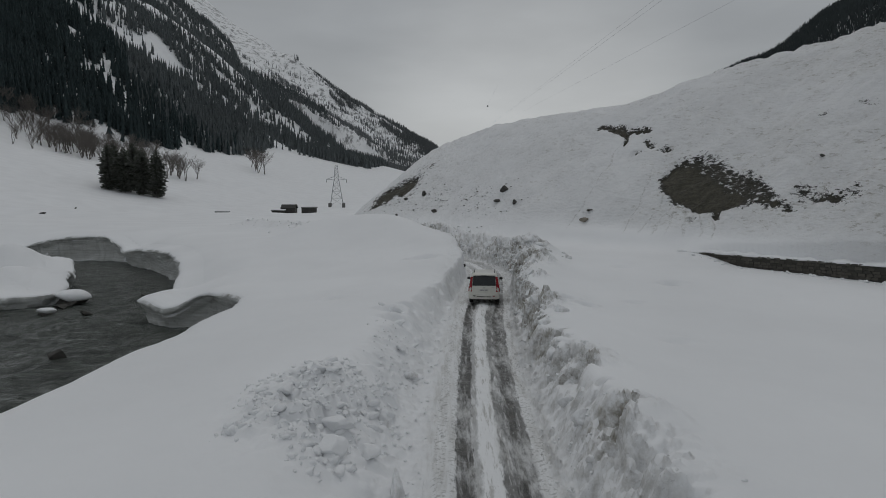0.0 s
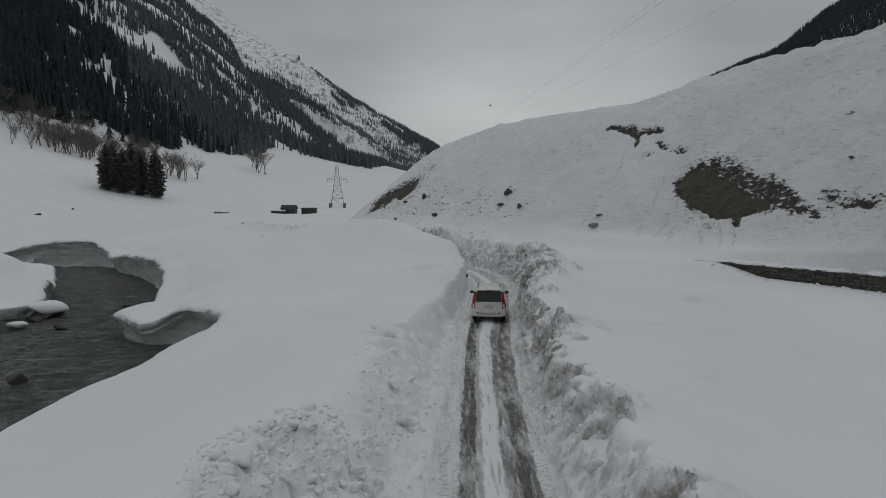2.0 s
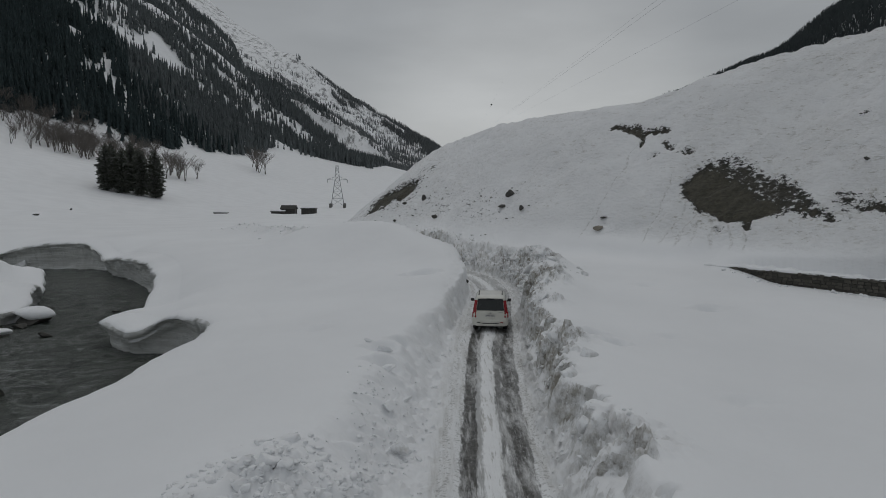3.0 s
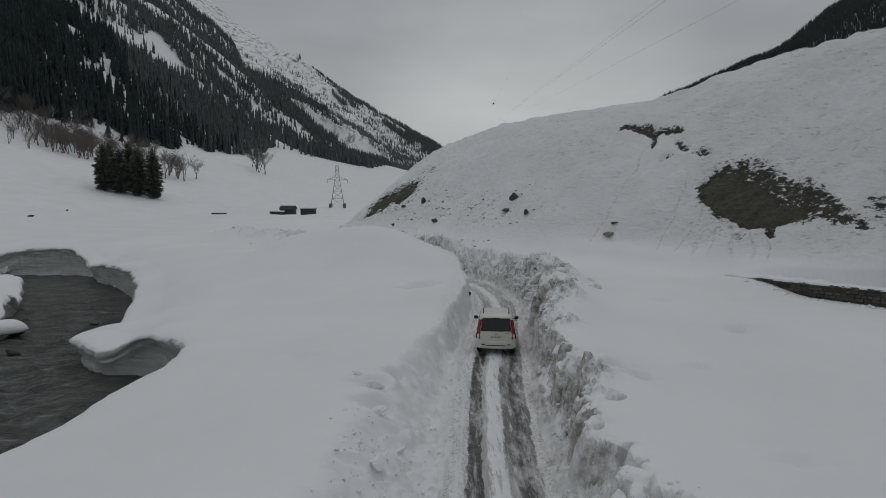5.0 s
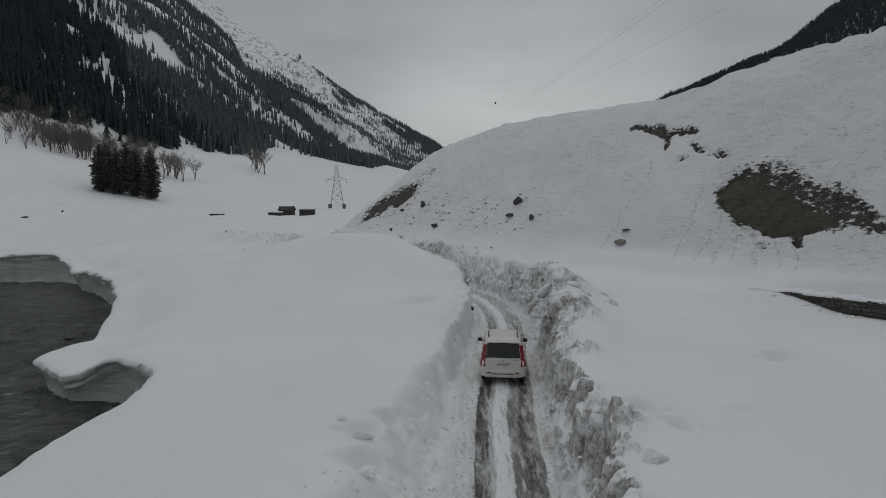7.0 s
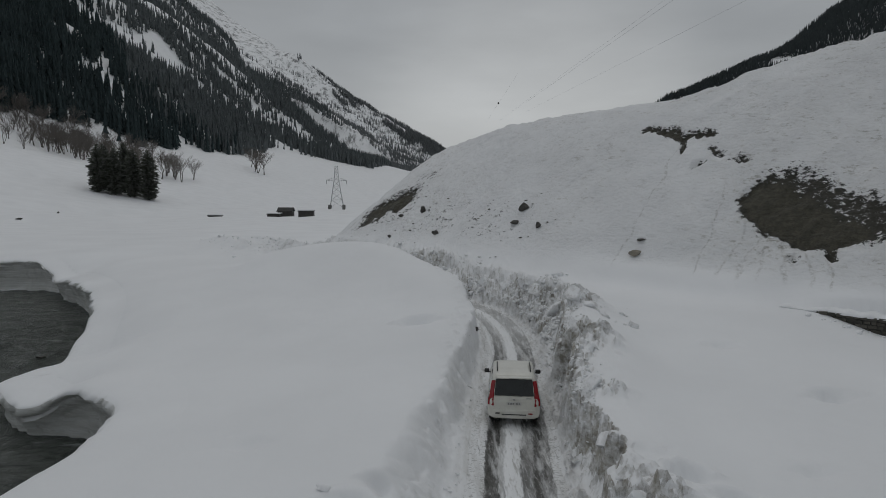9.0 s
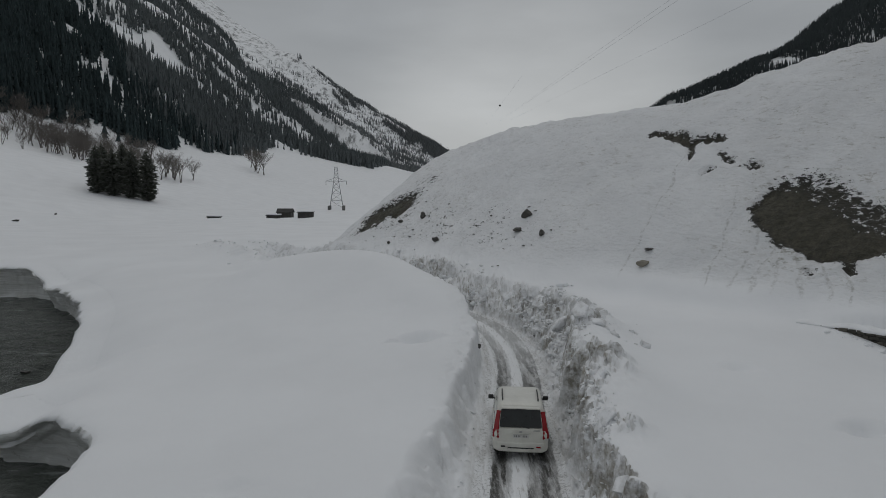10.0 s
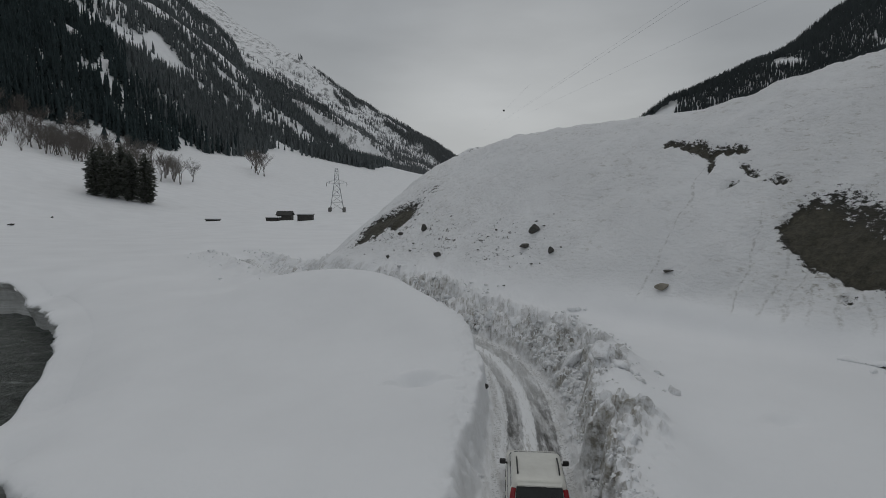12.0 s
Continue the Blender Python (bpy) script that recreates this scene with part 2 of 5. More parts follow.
def water_material():
    m = Mat("river_water")
    a = m.noise(0.9, 6, 0.65, (1.0, 0.6, 1))
    b = m.noise(4.2, 5, 0.7, (1.2, 0.5, 1))
    # ripple glints and dark troughs put into the colour, besides foamy streaks
    foam_glints = m.rng(m.noise(0.8, 9, 0.74, (0.5, 1.6, 1)), 0.57, 0.68)
    col = m.mix(m.rng(m.noise(0.8, 8, 0.75, (0.5, 1.6, 1)), 0.32, 0.66), (0.020, 0.026, 0.023), (0.135, 0.150, 0.132))
    col = m.mix(m.math("MULTIPLY", foam_glints, 0.7), col, (0.42, 0.45, 0.45))
    h = m.math("ADD", a, m.math("MULTIPLY", b, 0.55))
    return m.done(col, 0.16, m.bump(h, 1.0, 0.55), spec=0.5)


def grain_material(name, c1, c2, scale=4.0, rough=0.75, bump=0.4, dist=0.03, metal=0.0, lo=0.3, hi=0.7):
    m = Mat(name)
    n = m.noise(scale, 6, 0.65)
    w = m.noise(scale * 0.18, 4, 0.6)
    f = m.math("ADD", m.math("MULTIPLY", n, 0.6), m.math("MULTIPLY", w, 0.4))
    return m.done(m.mix(m.rng(f, lo, hi), c1, c2), rough, m.bump(n, bump, dist), metal)


def needle_material(name, c1, c2, frost_haze=0.25):
    m = Mat(name)
    geo = m.node("ShaderNodeNewGeometry")
    r = geo.outputs["Random Per Island"]
    n = m.noise(1.2, 4, 0.7)
    stand = m.rng(m.noise(0.045, 4, 0.65), 0.32, 0.68)
    tone = m.math("ADD", m.math("MULTIPLY", m.math("ADD", r, n), 0.28), m.math("MULTIPLY", stand, 0.44))
    col = m.mix(tone, c1, c2)
    sep = m.node("ShaderNodeSeparateXYZ")
    m.link(geo.outputs["Normal"], sep.inputs[0])
    # pale tops: snow dust, turned up on far woods to stand for haze
    fr = m.math("MULTIPLY", m.rng(sep.outputs["Z"], 0.25, 0.8), m.rng(m.noise(0.6, 4, 0.7), 0.44, 0.62))
    col = m.mix(m.math("MULTIPLY", fr, frost_haze), col, (0.5, 0.51, 0.52))
    return m.done(col, 0.8, m.bump(n, 0.5, 0.1), spec=0.2)


MAT_GROUND = ground_material()
MAT_SNOW = snow_material("packed_snow", 0.1)
MAT_DIRTY = snow_material("dirty_snow", 0.55)
MAT_WATER = water_material()
MAT_ROCK = grain_material("grey_rock", (0.022, 0.022, 0.020), (0.10, 0.095, 0.085), 3.0, 0.8, 0.7, 0.08)
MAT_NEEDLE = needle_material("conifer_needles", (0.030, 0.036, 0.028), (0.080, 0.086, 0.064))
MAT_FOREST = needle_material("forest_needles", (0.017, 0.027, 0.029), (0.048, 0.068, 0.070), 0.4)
# distance haze put into the needle colour: paler, bluer copies for farther woods
MAT_UPPER = needle_material("upper_needles_hazed", (0.076, 0.090, 0.094), (0.142, 0.156, 0.157), 1.0)
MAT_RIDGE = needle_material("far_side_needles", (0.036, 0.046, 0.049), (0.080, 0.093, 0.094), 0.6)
MAT_HAZED = needle_material("far_ridge_needles_hazed", (0.12, 0.132, 0.137), (0.19, 0.20, 0.20), 1.0)
MAT_BARK = grain_material("bare_bark", (0.075, 0.066, 0.060), (0.19, 0.172, 0.155), 5.0)
MAT_STEEL = grain_material("weathered_steel", (0.20, 0.21, 0.22), (0.32, 0.33, 0.34), 3.0, 0.5, 0.1, 0.01, 0.6)

# ---- ground ----


def hashed(ix, iy, seed):
    n = (ix.astype(np.int64) * 374761393 + iy.astype(np.int64) * 668265263 + seed * 1274126177) & 0x7FFFFFFF
    n = ((n ^ (n >> 13)) * 1103515245) & 0x7FFFFFFF
    return ((n ^ (n >> 16)) & 0xFFFF) / 65535.0


def vnoise(x, y, seed=0):
    """Smooth value noise in -1..1."""
    ix, iy = np.floor(x), np.floor(y)
    fx, fy = x - ix, y - iy
    fx, fy = fx * fx * fx * (fx * (fx * 6 - 15) + 10), fy * fy * fy * (fy * (fy * 6 - 15) + 10)
    a, b = hashed(ix, iy, seed), hashed(ix + 1, iy, seed)
    c, d = hashed(ix, iy + 1, seed), hashed(ix + 1, iy + 1, seed)
    return 2 * ((a * (1 - fx) + b * fx) * (1 - fy) + (c * (1 - fx) + d * fx) * fy) - 1


def fbm(x, y, scale, octaves=4, seed=0, gain=0.5):
    total, amp = 0.0, 1.0
    for o in range(octaves):
        k = 2.0**o / scale
        total = total + amp * vnoise(x * k + 17.3 * o, y * k - 9.1 * o, seed + o)
        amp *= gain
    return total


def cells(x, y, scale, seed=0):
    """Broken blocks: for each place a random number of its cell, and how near it lies to the cell's rim (0 at the rim)."""
    px, py = x / scale, y / scale
    ix, iy = np.floor(px), np.floor(py)
    f1, f2, own = np.full(x.shape, 9.0), np.full(x.shape, 9.0), np.zeros(x.shape)
    for i in (-1, 0, 1):
        for j in (-1, 0, 1):
            cx, cy = ix + i, iy + j
            dx, dy = cx + hashed(cx, cy, seed) - px, cy + hashed(cx, cy, seed + 1) - py
            q = np.hypot(dx, dy)
            nearer = q < f1
            f2 = np.where(nearer, f1, np.minimum(f2, q))
            own = np.where(nearer, hashed(cx, cy, seed + 2), own)
            f1 = np.where(nearer, q, f1)
    return own, np.clip(f2 - f1, 0, 1)


def broken(x, y, scale, seed):
    """Height of tumbled blocks, about 0..1."""
    wx, wy = x + 0.25 * scale * fbm(x, y, scale * 0.7, 2, seed + 5), y + 0.25 * scale * fbm(x, y, scale * 0.7, 2, seed + 6)
    own, rim = cells(wx, wy, scale, seed)
    return own * (0.35 + 0.65 * step(rim, 0.0, 0.35))


def step(x, a, b):
    t = np.clip((x - a) / (b - a), 0, 1)
    return t * t * (3 - 2 * t)


def softmin(a, b, k):
    return -k * np.logaddexp(-a / k, -b / k)


def softmax(a, b, k):
    return k * np.logaddexp(a / k, b / k)


def curve_points(ctrl, per=14):
    """A Catmull-Rom curve through control points."""
    P = np.array([ctrl[0], *ctrl, ctrl[-1]], float)
    out = []
    for i in range(1, len(P) - 2):
        for s in np.arange(per) / per:
            a, b, c, d = P[i - 1 : i + 3]
            out.append(0.5 * (2 * b + (c - a) * s + (2 * a - 5 * b + 4 * c - d) * s**2 + (3 * b - a - 3 * c + d) * s**3))
    out.append(P[-2])
    return np.array(out)


def curve_distance(px, py, line):
    """Signed distance to a polyline (right of its way is positive) and the length run along it."""
    best, sign, run = np.full(px.shape, 1e9), np.ones(px.shape), np.zeros(px.shape)
    seg = np.diff(line[:, :2], axis=0)
    length = np.hypot(seg[:, 0], seg[:, 1])
    start = np.concatenate([[0], np.cumsum(length)])
    for i in range(len(seg)):
        ax, ay = line[i, 0], line[i, 1]
        ex, ey, le = seg[i, 0], seg[i, 1], max(length[i], 1e-6)
        t = np.clip(((px - ax) * ex + (py - ay) * ey) / le**2, 0, 1)
        dx, dy = px - ax - t * ex, py - ay - t * ey
        q = np.hypot(dx, dy)
        m = q < best
        best = np.where(m, q, best)
        sign = np.where(m, np.where(ex * dy - ey * dx > 0, -1.0, 1.0), sign)
        run = np.where(m, start[i] + t * le, run)
    return best * sign, run


ROAD = curve_points([(0.6, -60), (0.9, -10), (1.2, 13.5), (1.9, 29), (2.9, 39.5), (3.5, 47.5), (2.8, 53.5), (0.9, 58), (-2.6, 62.5), (-7.5, 69),
                     (-13.5, 76.5), (-24, 92), (-40, 125), (-58, 200)])
# bank of the river on the road's side, then the far bank back towards the start
BANK = curve_points([(-15, -90), (-13.6, -30), (-13.0, 5), (-12.7, 17), (-12.1, 24), (-11.5, 29), (-11.2, 33.2), (-12.6, 36.8), (-15.6, 38.7), (-18.8, 40.1), (-21.3, 42.2),
                     (-20.9, 45), (-22.0, 48.7), (-25.0, 55.8), (-30.8, 64.2), (-37.2, 72.0), (-42.0, 76.6), (-45.5, 78.4), (-50, 78.2), (-55, 77.6), (-62, 77), (-85, 74), (-140, 60)])
OPPOSITE = curve_points([(-140, 45), (-90, 52), (-66, 64), (-50, 66), (-42, 64.5), (-37.5, 60), (-34.5, 54.5), (-32.4, 49.5), (-33.5, 46.8), (-38, 44.5), (-52, 38),
                         (-62, 22), (-66, 0), (-60, -90)])
RIVER = np.vstack([BANK, OPPOSITE])


def in_river(px, py):
    """Signed distance to the water's edge: positive over water."""
    ring = np.vstack([RIVER, RIVER[:1]])
    d, _ = curve_distance(px, py, ring)
    inside = np.zeros(px.shape, bool)
    for (x1, y1), (x2, y2) in zip(ring[:-1], ring[1:]):
        if y1 != y2:
            cross = (y1 > py) != (y2 > py)
            inside ^= cross & (px < (x2 - x1) * (py - y1) / (y2 - y1) + x1)
    return np.where(inside, np.abs(d), -np.abs(d))


HILL_N, HILL_D = (0.78, 0.62), (-0.62, 0.78)


def hill_height(x, y):
    s = HILL_N[0] * x + HILL_N[1] * y
    u = HILL_D[0] * x + HILL_D[1] * y
    wave = fbm(x, y, 22, 3, 5) * 0.35 + fbm(u, s * 0.35, 5.0, 3, 6) * 0.16
    toe = np.interp(u, [-20, 15, 25, 36, 47, 62, 75, 95], [43.5, 44.0, 44.5, 42.6, 40.9, 40.3, 39.8, 39.5])
    face = 0.86 * (s - toe + wave)
    nose = 0.95 * (x + 15.0 + wave)
    cap = np.interp(u, [-60, 10, 17, 35, 43, 63, 75, 95], [44, 28, 23.2, 18.7, 15.7, 15.2, 13.2, 10.5])
    cap = cap + 0.02 * np.maximum(s - 60, 0)
    h = softmin(face, cap, 1.8)
    h = softmin(h, nose, 1.2)
    bench = 0.32 * np.exp(-(((s - toe - 1.0) / 0.7) ** 2)) * step(u, 25, 28) * step(u, 40, 36)
    soft = 0.35 + 0.55 * step(u, 56, 68)
    return softmax(h, np.full_like(h, 0.0), soft) - 0.24 + bench


def mountain_height(x, y):
    """The forested side on the left, the snowy ridge behind it and the dark ridge on the right."""
    rough = fbm(x, y, 200, 5, 21) * np.clip((np.abs(x) - 150) / 400, 0, 1) * 26
    back = np.maximum(y - np.interp(x, [-900, -720, -540, -200], [2120, 2080, 1620, 1650]), 0) * 0.55
    left = 0.80 * (-327 + 0.118 * y - x) + rough - back
    far = 0.62 * (-592 + 0.273 * y - x) + fbm(x, y, 330, 5, 33) * 42 - np.maximum(y - 3450, 0) * 0.9
    far = np.where(y > 1900, far, -50)
    right = 0.515 * (x - 118) + fbm(x, y, 240, 5, 41) * 20 - np.maximum(y - 1480, 0) * 0.6 - np.maximum(1250 - y, 0) * 0.5
    peak = 330 - 0.55 * np.hypot(x - 110, y - 4300) + fbm(x, y, 300, 5, 51) * 60
    return left, far, np.maximum(right, peak)


def meadow_height(x, y):
    z = np.interp(y, [-100, 60, 90, 130, 300, 450, 1500, 4600], [1.4, 1.5, 1.2, 0.2, -5.2, -7.4, 16, 60])
    x0 = -124 + 0.166 * (np.minimum(y, 1500) - 346)
    slope = 0.22 * softmax(x0 - x, np.zeros_like(x), 14.0)
    right = 0.35 * np.maximum(x - 120 - 0.05 * y, 0)
    roll = fbm(x, y, 45, 3, 3) * np.clip((np.hypot(x, y - 30) - 70) / 120, 0, 1) * 1.2
    return z + np.minimum(slope, 120) + np.minimum(right, 300) + roll


def field_height(x, y):
    """Open snow without road, river or chunks."""
    z = meadow_height(x, y)
    near = step(np.hypot(x, y - 30), 130, 60)
    z = z + near * (fbm(x, y, 14, 3, 7) * 0.16 + fbm(x, y, 4.5, 2, 9) * 0.03)
    # the field falls off to the river
    z = z - near * 0.8 * step(x, -3, -13) * step(y, 70, 30)
    # rounded drift between road and river
    z = z + near * 2.35 * np.exp(-(((x + 5.2) / 6.0) ** 2) - (((y - 60.5) / 7.5) ** 2))
    z = z + near * 1.95 * np.exp(-(((x + 13.0) / 4.6) ** 2) - (((y - 62.0) / 5.0) ** 2))
    z = z + near * 1.0 * np.exp(-(((x - 0.6) / 3.0) ** 2) - (((y - 50.5) / 6.5) ** 2))
    z = z + near * 0.45 * np.exp(-(((x + 1.5) / 3.0) ** 2) - (((y - 42.0) / 4.5) ** 2))
    # snow that rolls down to the water above the ledge
    qx, qy = -22.5 - 18.0 * np.clip((y - 48.0) / 27.0, 0, 1), np.clip(y, 48.0, 74.5)
    roll = np.exp(-((np.hypot(x - qx, y - qy) / 4.4) ** 2))
    z = z - near * 2.3 * roll
    z = z + near * 0.5 * step(x, 3, 8) * step(y, 30, 48)
    mid = np.interp(y, [20, 40, 46, 56, 64, 68, 71.5], [-40, -27, -27, -29.5, -34.5, -39, -48])
    over = near * step(x, mid + 0.8, mid - 0.8) * step(y, 72.5, 71)
    mound = np.exp(-(((x + 37.4) / 2.6) ** 2) - (((y - 51.5) / 3.0) ** 2)) * 2.1 + np.exp(-(((x + 44) / 5) ** 2) - (((y - 61) / 3.6) ** 2)) * 2.5
    mound = mound + 2.5 * np.exp(-(((x + 42.5) / 3.6) ** 2) - (((y - 57.5) / 3.2) ** 2))
    z = z * (1 - over) + (-2.0 + mound + 0.75 * fbm(x, y, 4.0, 2, 15)) * over
    z = z - near * 2.3 * np.exp(-(((x + 59) / 6.5) ** 2) - (((y - 79) / 4.5) ** 2))
    z = z - near * 0.65 * np.exp(-(((x + 20) / 5.0) ** 2) - (((y - 43) / 4.0) ** 2))
    # the ledge sags towards its lip
    z = z - near * 1.25 * np.exp(-(((x + 18.4) / 2.1) ** 2) - (((y - 40.6) / 2.0) ** 2))
    z = z + hill_height(x, y)
    left, far, right = mountain_height(x, y)
    z = softmax(z, left, 6.0) if np.size(z) else z
    return np.maximum(z, np.maximum(far, right))


def bare_mask(x, y):
    """Where soil shows on the hillside: 1 is open soil, about a half is soil broken up by snow."""
    s = HILL_N[0] * x + HILL_N[1] * y
    u = HILL_D[0] * x + HILL_D[1] * y
    ragged = fbm(x, y, 1.6, 4, 83, 0.6)

    def streak(u0, s0, u1, s1, w, most=1.0):
        eu, es = u1 - u0, s1 - s0
        t = np.clip(((u - u0) * eu + (s - s0) * es) / (eu * eu + es * es), 0, 1)
        return most * np.clip(1.25 - np.hypot(u - u0 - t * eu, s - s0 - t * es) / w + 0.30 * ragged, 0, 1)

    # the large slip: high at its upper end, thin towards the wall
    top = np.interp(u, [18.6, 19.6, 22.9, 25.5, 27.4, 29.8, 30.7, 31.2], [48.2, 49.3, 51.6, 52.9, 53.4, 53.1, 52.4, 50.4])
    low = np.interp(u, [18.6, 19.2, 20.5, 22.4, 23.8, 25.1, 27.0, 28.8, 30.2, 31.2], [48.2, 47.9, 48.6, 48.9, 48.2, 47.8, 48.1, 48.5, 49.2, 50.4])
    core = np.interp(u, [18.6, 21.0, 23.5, 26.0, 29.0, 31.0], [48.4, 49.3, 49.9, 50.9, 52.2, 52.6])
    inside = np.minimum(top - s, s - low) + 0.25 * ragged
    k = np.clip(inside / 1.2 + 0.48, 0, 1) * np.where(s > core + 0.3 * ragged, 0.70, 1.0)
    k = np.where((u < 18.4) | (u > 31.4), 0, k)
    k = np.maximum(k, streak(23.9, 47.3, 24.9, 48.4, 0.34))
    k = np.maximum(k, streak(25.9, 47.0, 26.3, 47.2, 0.30, 0.7))
    k = np.maximum(k, streak(15.6, 49.8, 19.2, 50.0, 1.1, 0.55))
    k = np.maximum(k, streak(16.2, 49.6, 17.4, 49.7, 0.40, 0.8))
    # the crack above it and the bits between
    k = np.maximum(k, streak(42.2, 56.1, 39.0, 55.7, 0.62, 0.9))
    k = np.maximum(k, streak(38.6, 55.3, 36.0, 55.7, 0.55, 0.9))
    k = np.maximum(k, streak(38.0, 55.1, 37.4, 53.9, 0.36, 0.9))
    k = np.maximum(k, streak(35.4, 54.5, 34.2, 53.8, 0.50, 0.75))
    k = np.maximum(k, streak(33.4, 53.4, 32.0, 53.5, 0.45, 0.85))
    k = np.maximum(k, streak(35.6, 52.6, 34.9, 52.8, 0.25, 0.7))
    # the strip at the hill's nose and the crumbs spread below it
    k = np.maximum(k, streak(71.2, 45.8, 67.4, 47.7, 2.2, 0.98))
    k = np.maximum(k, streak(68.4, 50.6, 66.4, 50.8, 1.3, 0.42))
    k = np.maximum(k, streak(66.2, 47.0, 65.4, 47.9, 0.55, 0.7))
    for cu, cs, most in ((17.5, 58.6, 0.45), (12.6, 57.2, 0.50), (20.5, 57.4, 0.36), (14.2, 61.5, 0.52), (9.6, 60.0, 0.45)):
        k = np.maximum(k, streak(cu - 0.7, cs, cu + 0.7, cs + 0.15, 0.55, most))
    crumbs = step(u, 43, 49) * step(u, 72, 68) * step(s, 42.8, 44.5) * step(s, 50.0, 47.2)
    return np.maximum(k, crumbs * (0.24 + 0.10 * ragged))


DENTS = ((13.35, 34.4, 0.5, 0.22), (12.2, 40.3, 0.5, 0.12), (-1.5, 44.5, 0.7, 0.28), (-2.3, 27.4, 0.45, 0.20), (-2.0, 25.7, 0.45, 0.22), (-1.7, 28.6, 0.3, 0.15), (-14.7, 69.4, 0.5, 0.3),
         (5.9, 28.2, 0.4, 0.2), (6.6, 27.2, 0.35, 0.18), (8.6, 21.5, 0.4, 0.1), (-5.8, 31.0, 0.5, 0.1), (9.4, 29.0, 0.35, 0.1))
WALL, WALL_TOP = ((18.6, 47.3), (30.5, 35.0)), 1.95


def ground_height(x, y):
    """Height and the masks of the ground sheet."""
    z = field_height(x, y)
    shape = x.shape
    road_d, dirt = np.full(shape, 50.0), np.zeros(shape)
    box = (np.abs(x + 15) < 75) & (y > -95) & (y < 215)
    bx, by = x[box], y[box]
    d, run = curve_distance(bx, by, ROAD)
    road_d[box] = d
    zb = z[box]
    chunk = fbm(bx, by, 1.1, 4, 61, 0.6)
    fine = fbm(bx, by, 0.35, 3, 71)
    swell = fbm(bx, by, 1.5, 2, 63)
    act = np.abs(d) < 9

    def blocks(scale, seed):
        out = np.full(bx.shape, 0.3)
        out[act] = broken(bx[act], by[act], scale, seed)
        return out

    big, medium, small = blocks(1.5, 101), blocks(0.72, 111), blocks(0.33, 121)
    tiny = blocks(0.17, 131)
    # left side: a ramp of packed snow, steep where the road bends; right side: a broken bank
    lw = np.interp(by, [0, 22, 28, 36, 43, 47, 60, 90], [3.2, 2.7, 1.9, 0.95, 0.50, 0.40, 0.7, 1.4])
    foot = np.interp(by, [0, 24, 36, 44, 50], [1.95, 1.9, 1.88, 1.72, 1.75])
    up_left = step(-d + 0.14 * swell + 0.16 * (medium - 0.35) * step(by, 46, 40), foot, foot + lw)
    # right side: spilled crumbs at the foot, a short broken cut above them, then level snow
    skirt = step(d + 0.10 * swell, 1.55, np.interp(by, [0, 24, 36, 48, 60], [2.6, 2.5, 2.2, 2.6, 3.0]))
    lumpy = step(by, 45, 38)
    edge = d + lumpy * (0.85 * (big - 0.35) + 0.22 * (medium - 0.35)) + (0.45 - 0.2 * lumpy) * swell - np.interp(by, [0, 18, 26, 36, 42, 46, 60], [2.5, 2.4, 2.15, 1.8, 1.95, 2.5, 2.7])
    low = np.interp(by, [0, 20, 27, 36, 42, 48], [0.55, 0.55, 0.35, 0.12, 0.25, 0.35])
    up_right = low * skirt + (1 - low) * step(edge, 0.0, np.interp(by, [0, 18, 26, 41, 46, 60], [1.1, 0.9, 0.36, 0.40, 1.4, 1.7]))
    up = np.where(d < 0, up_left, up_right)
    shut = step(by, 92, 104)
    up = np.maximum(up, shut)
    crown = 0.05 * np.exp(-(((d + 0.1) / 0.25) ** 2)) - 0.05 * np.exp(-(((d + 0.68) / 0.22) ** 2)) - 0.05 * np.exp(-(((d - 0.74) / 0.22) ** 2))
    crown = crown + 0.06 * np.exp(-(((d + 1.15) / 0.25) ** 2)) + 0.05 * fbm(bx, by, 0.5, 2, 67) * step(np.abs(d), 0.9, 1.3) + 0.05 * (tiny - 0.3) * step(np.abs(d), 1.0, 1.4)
    road_z = np.interp(by, [-60, 70, 110, 200], [0, 0, -0.6, -2.0]) + 0.03 * fine + crown
    gust = np.clip(0.30 + 0.95 * vnoise(bx * 0 + 3.3, run / 2.2, 77), 0.0, 1.0) * np.interp(by, [16, 26, 42, 46, 60], [1.0, 0.75, 0.6, 0.25, 0.2])
    relief = 0.34 * (medium - 0.36) + 0.30 * (small - 0.34) + 0.16 * (tiny - 0.3) + 0.05 * fine
    wall = np.exp(-(((d - 2.1) / 0.75) ** 2)) * step(by, 100, 85) * (d > 0)
    bank = np.exp(-(((d - 2.55) / 0.62) ** 2)) * step(by, 100, 85) * (d > 0)
    spill = np.exp(-(((d - 3.4) / 0.8) ** 2)) * (d > 0) * np.clip(vnoise(bx * 0 + 7.7, run / 3.4, 79) * 1.6, 0, 1) * step(by, 60, 50)
    rim = zb + 0.75 * np.exp(-(((d - 3.1) / 2.1) ** 2)) * (d > 0) * np.interp(by, [6, 20, 28, 36, 50, 62], [0.6, 0.5, 0.6, 1.35, 1.35, 0.3])
    # outside the bend: a low dirty cut at the road's edge, with rubble climbing behind it
    kerb = step(d + 0.12 * swell + 0.25 * (medium - 0.35), 1.66, 1.95) * step(d, 3.6, 2.2) * step(by, 44, 50) * step(by, 100, 80)
    kerb_cut = np.exp(-(((d - 1.85) / 0.28) ** 2)) * step(by, 44, 48) * step(by, 90, 75)
    tumbled = np.exp(-(((d - 3.6) / 1.5) ** 2)) * step(by, 42, 48) * step(by, 82, 70)
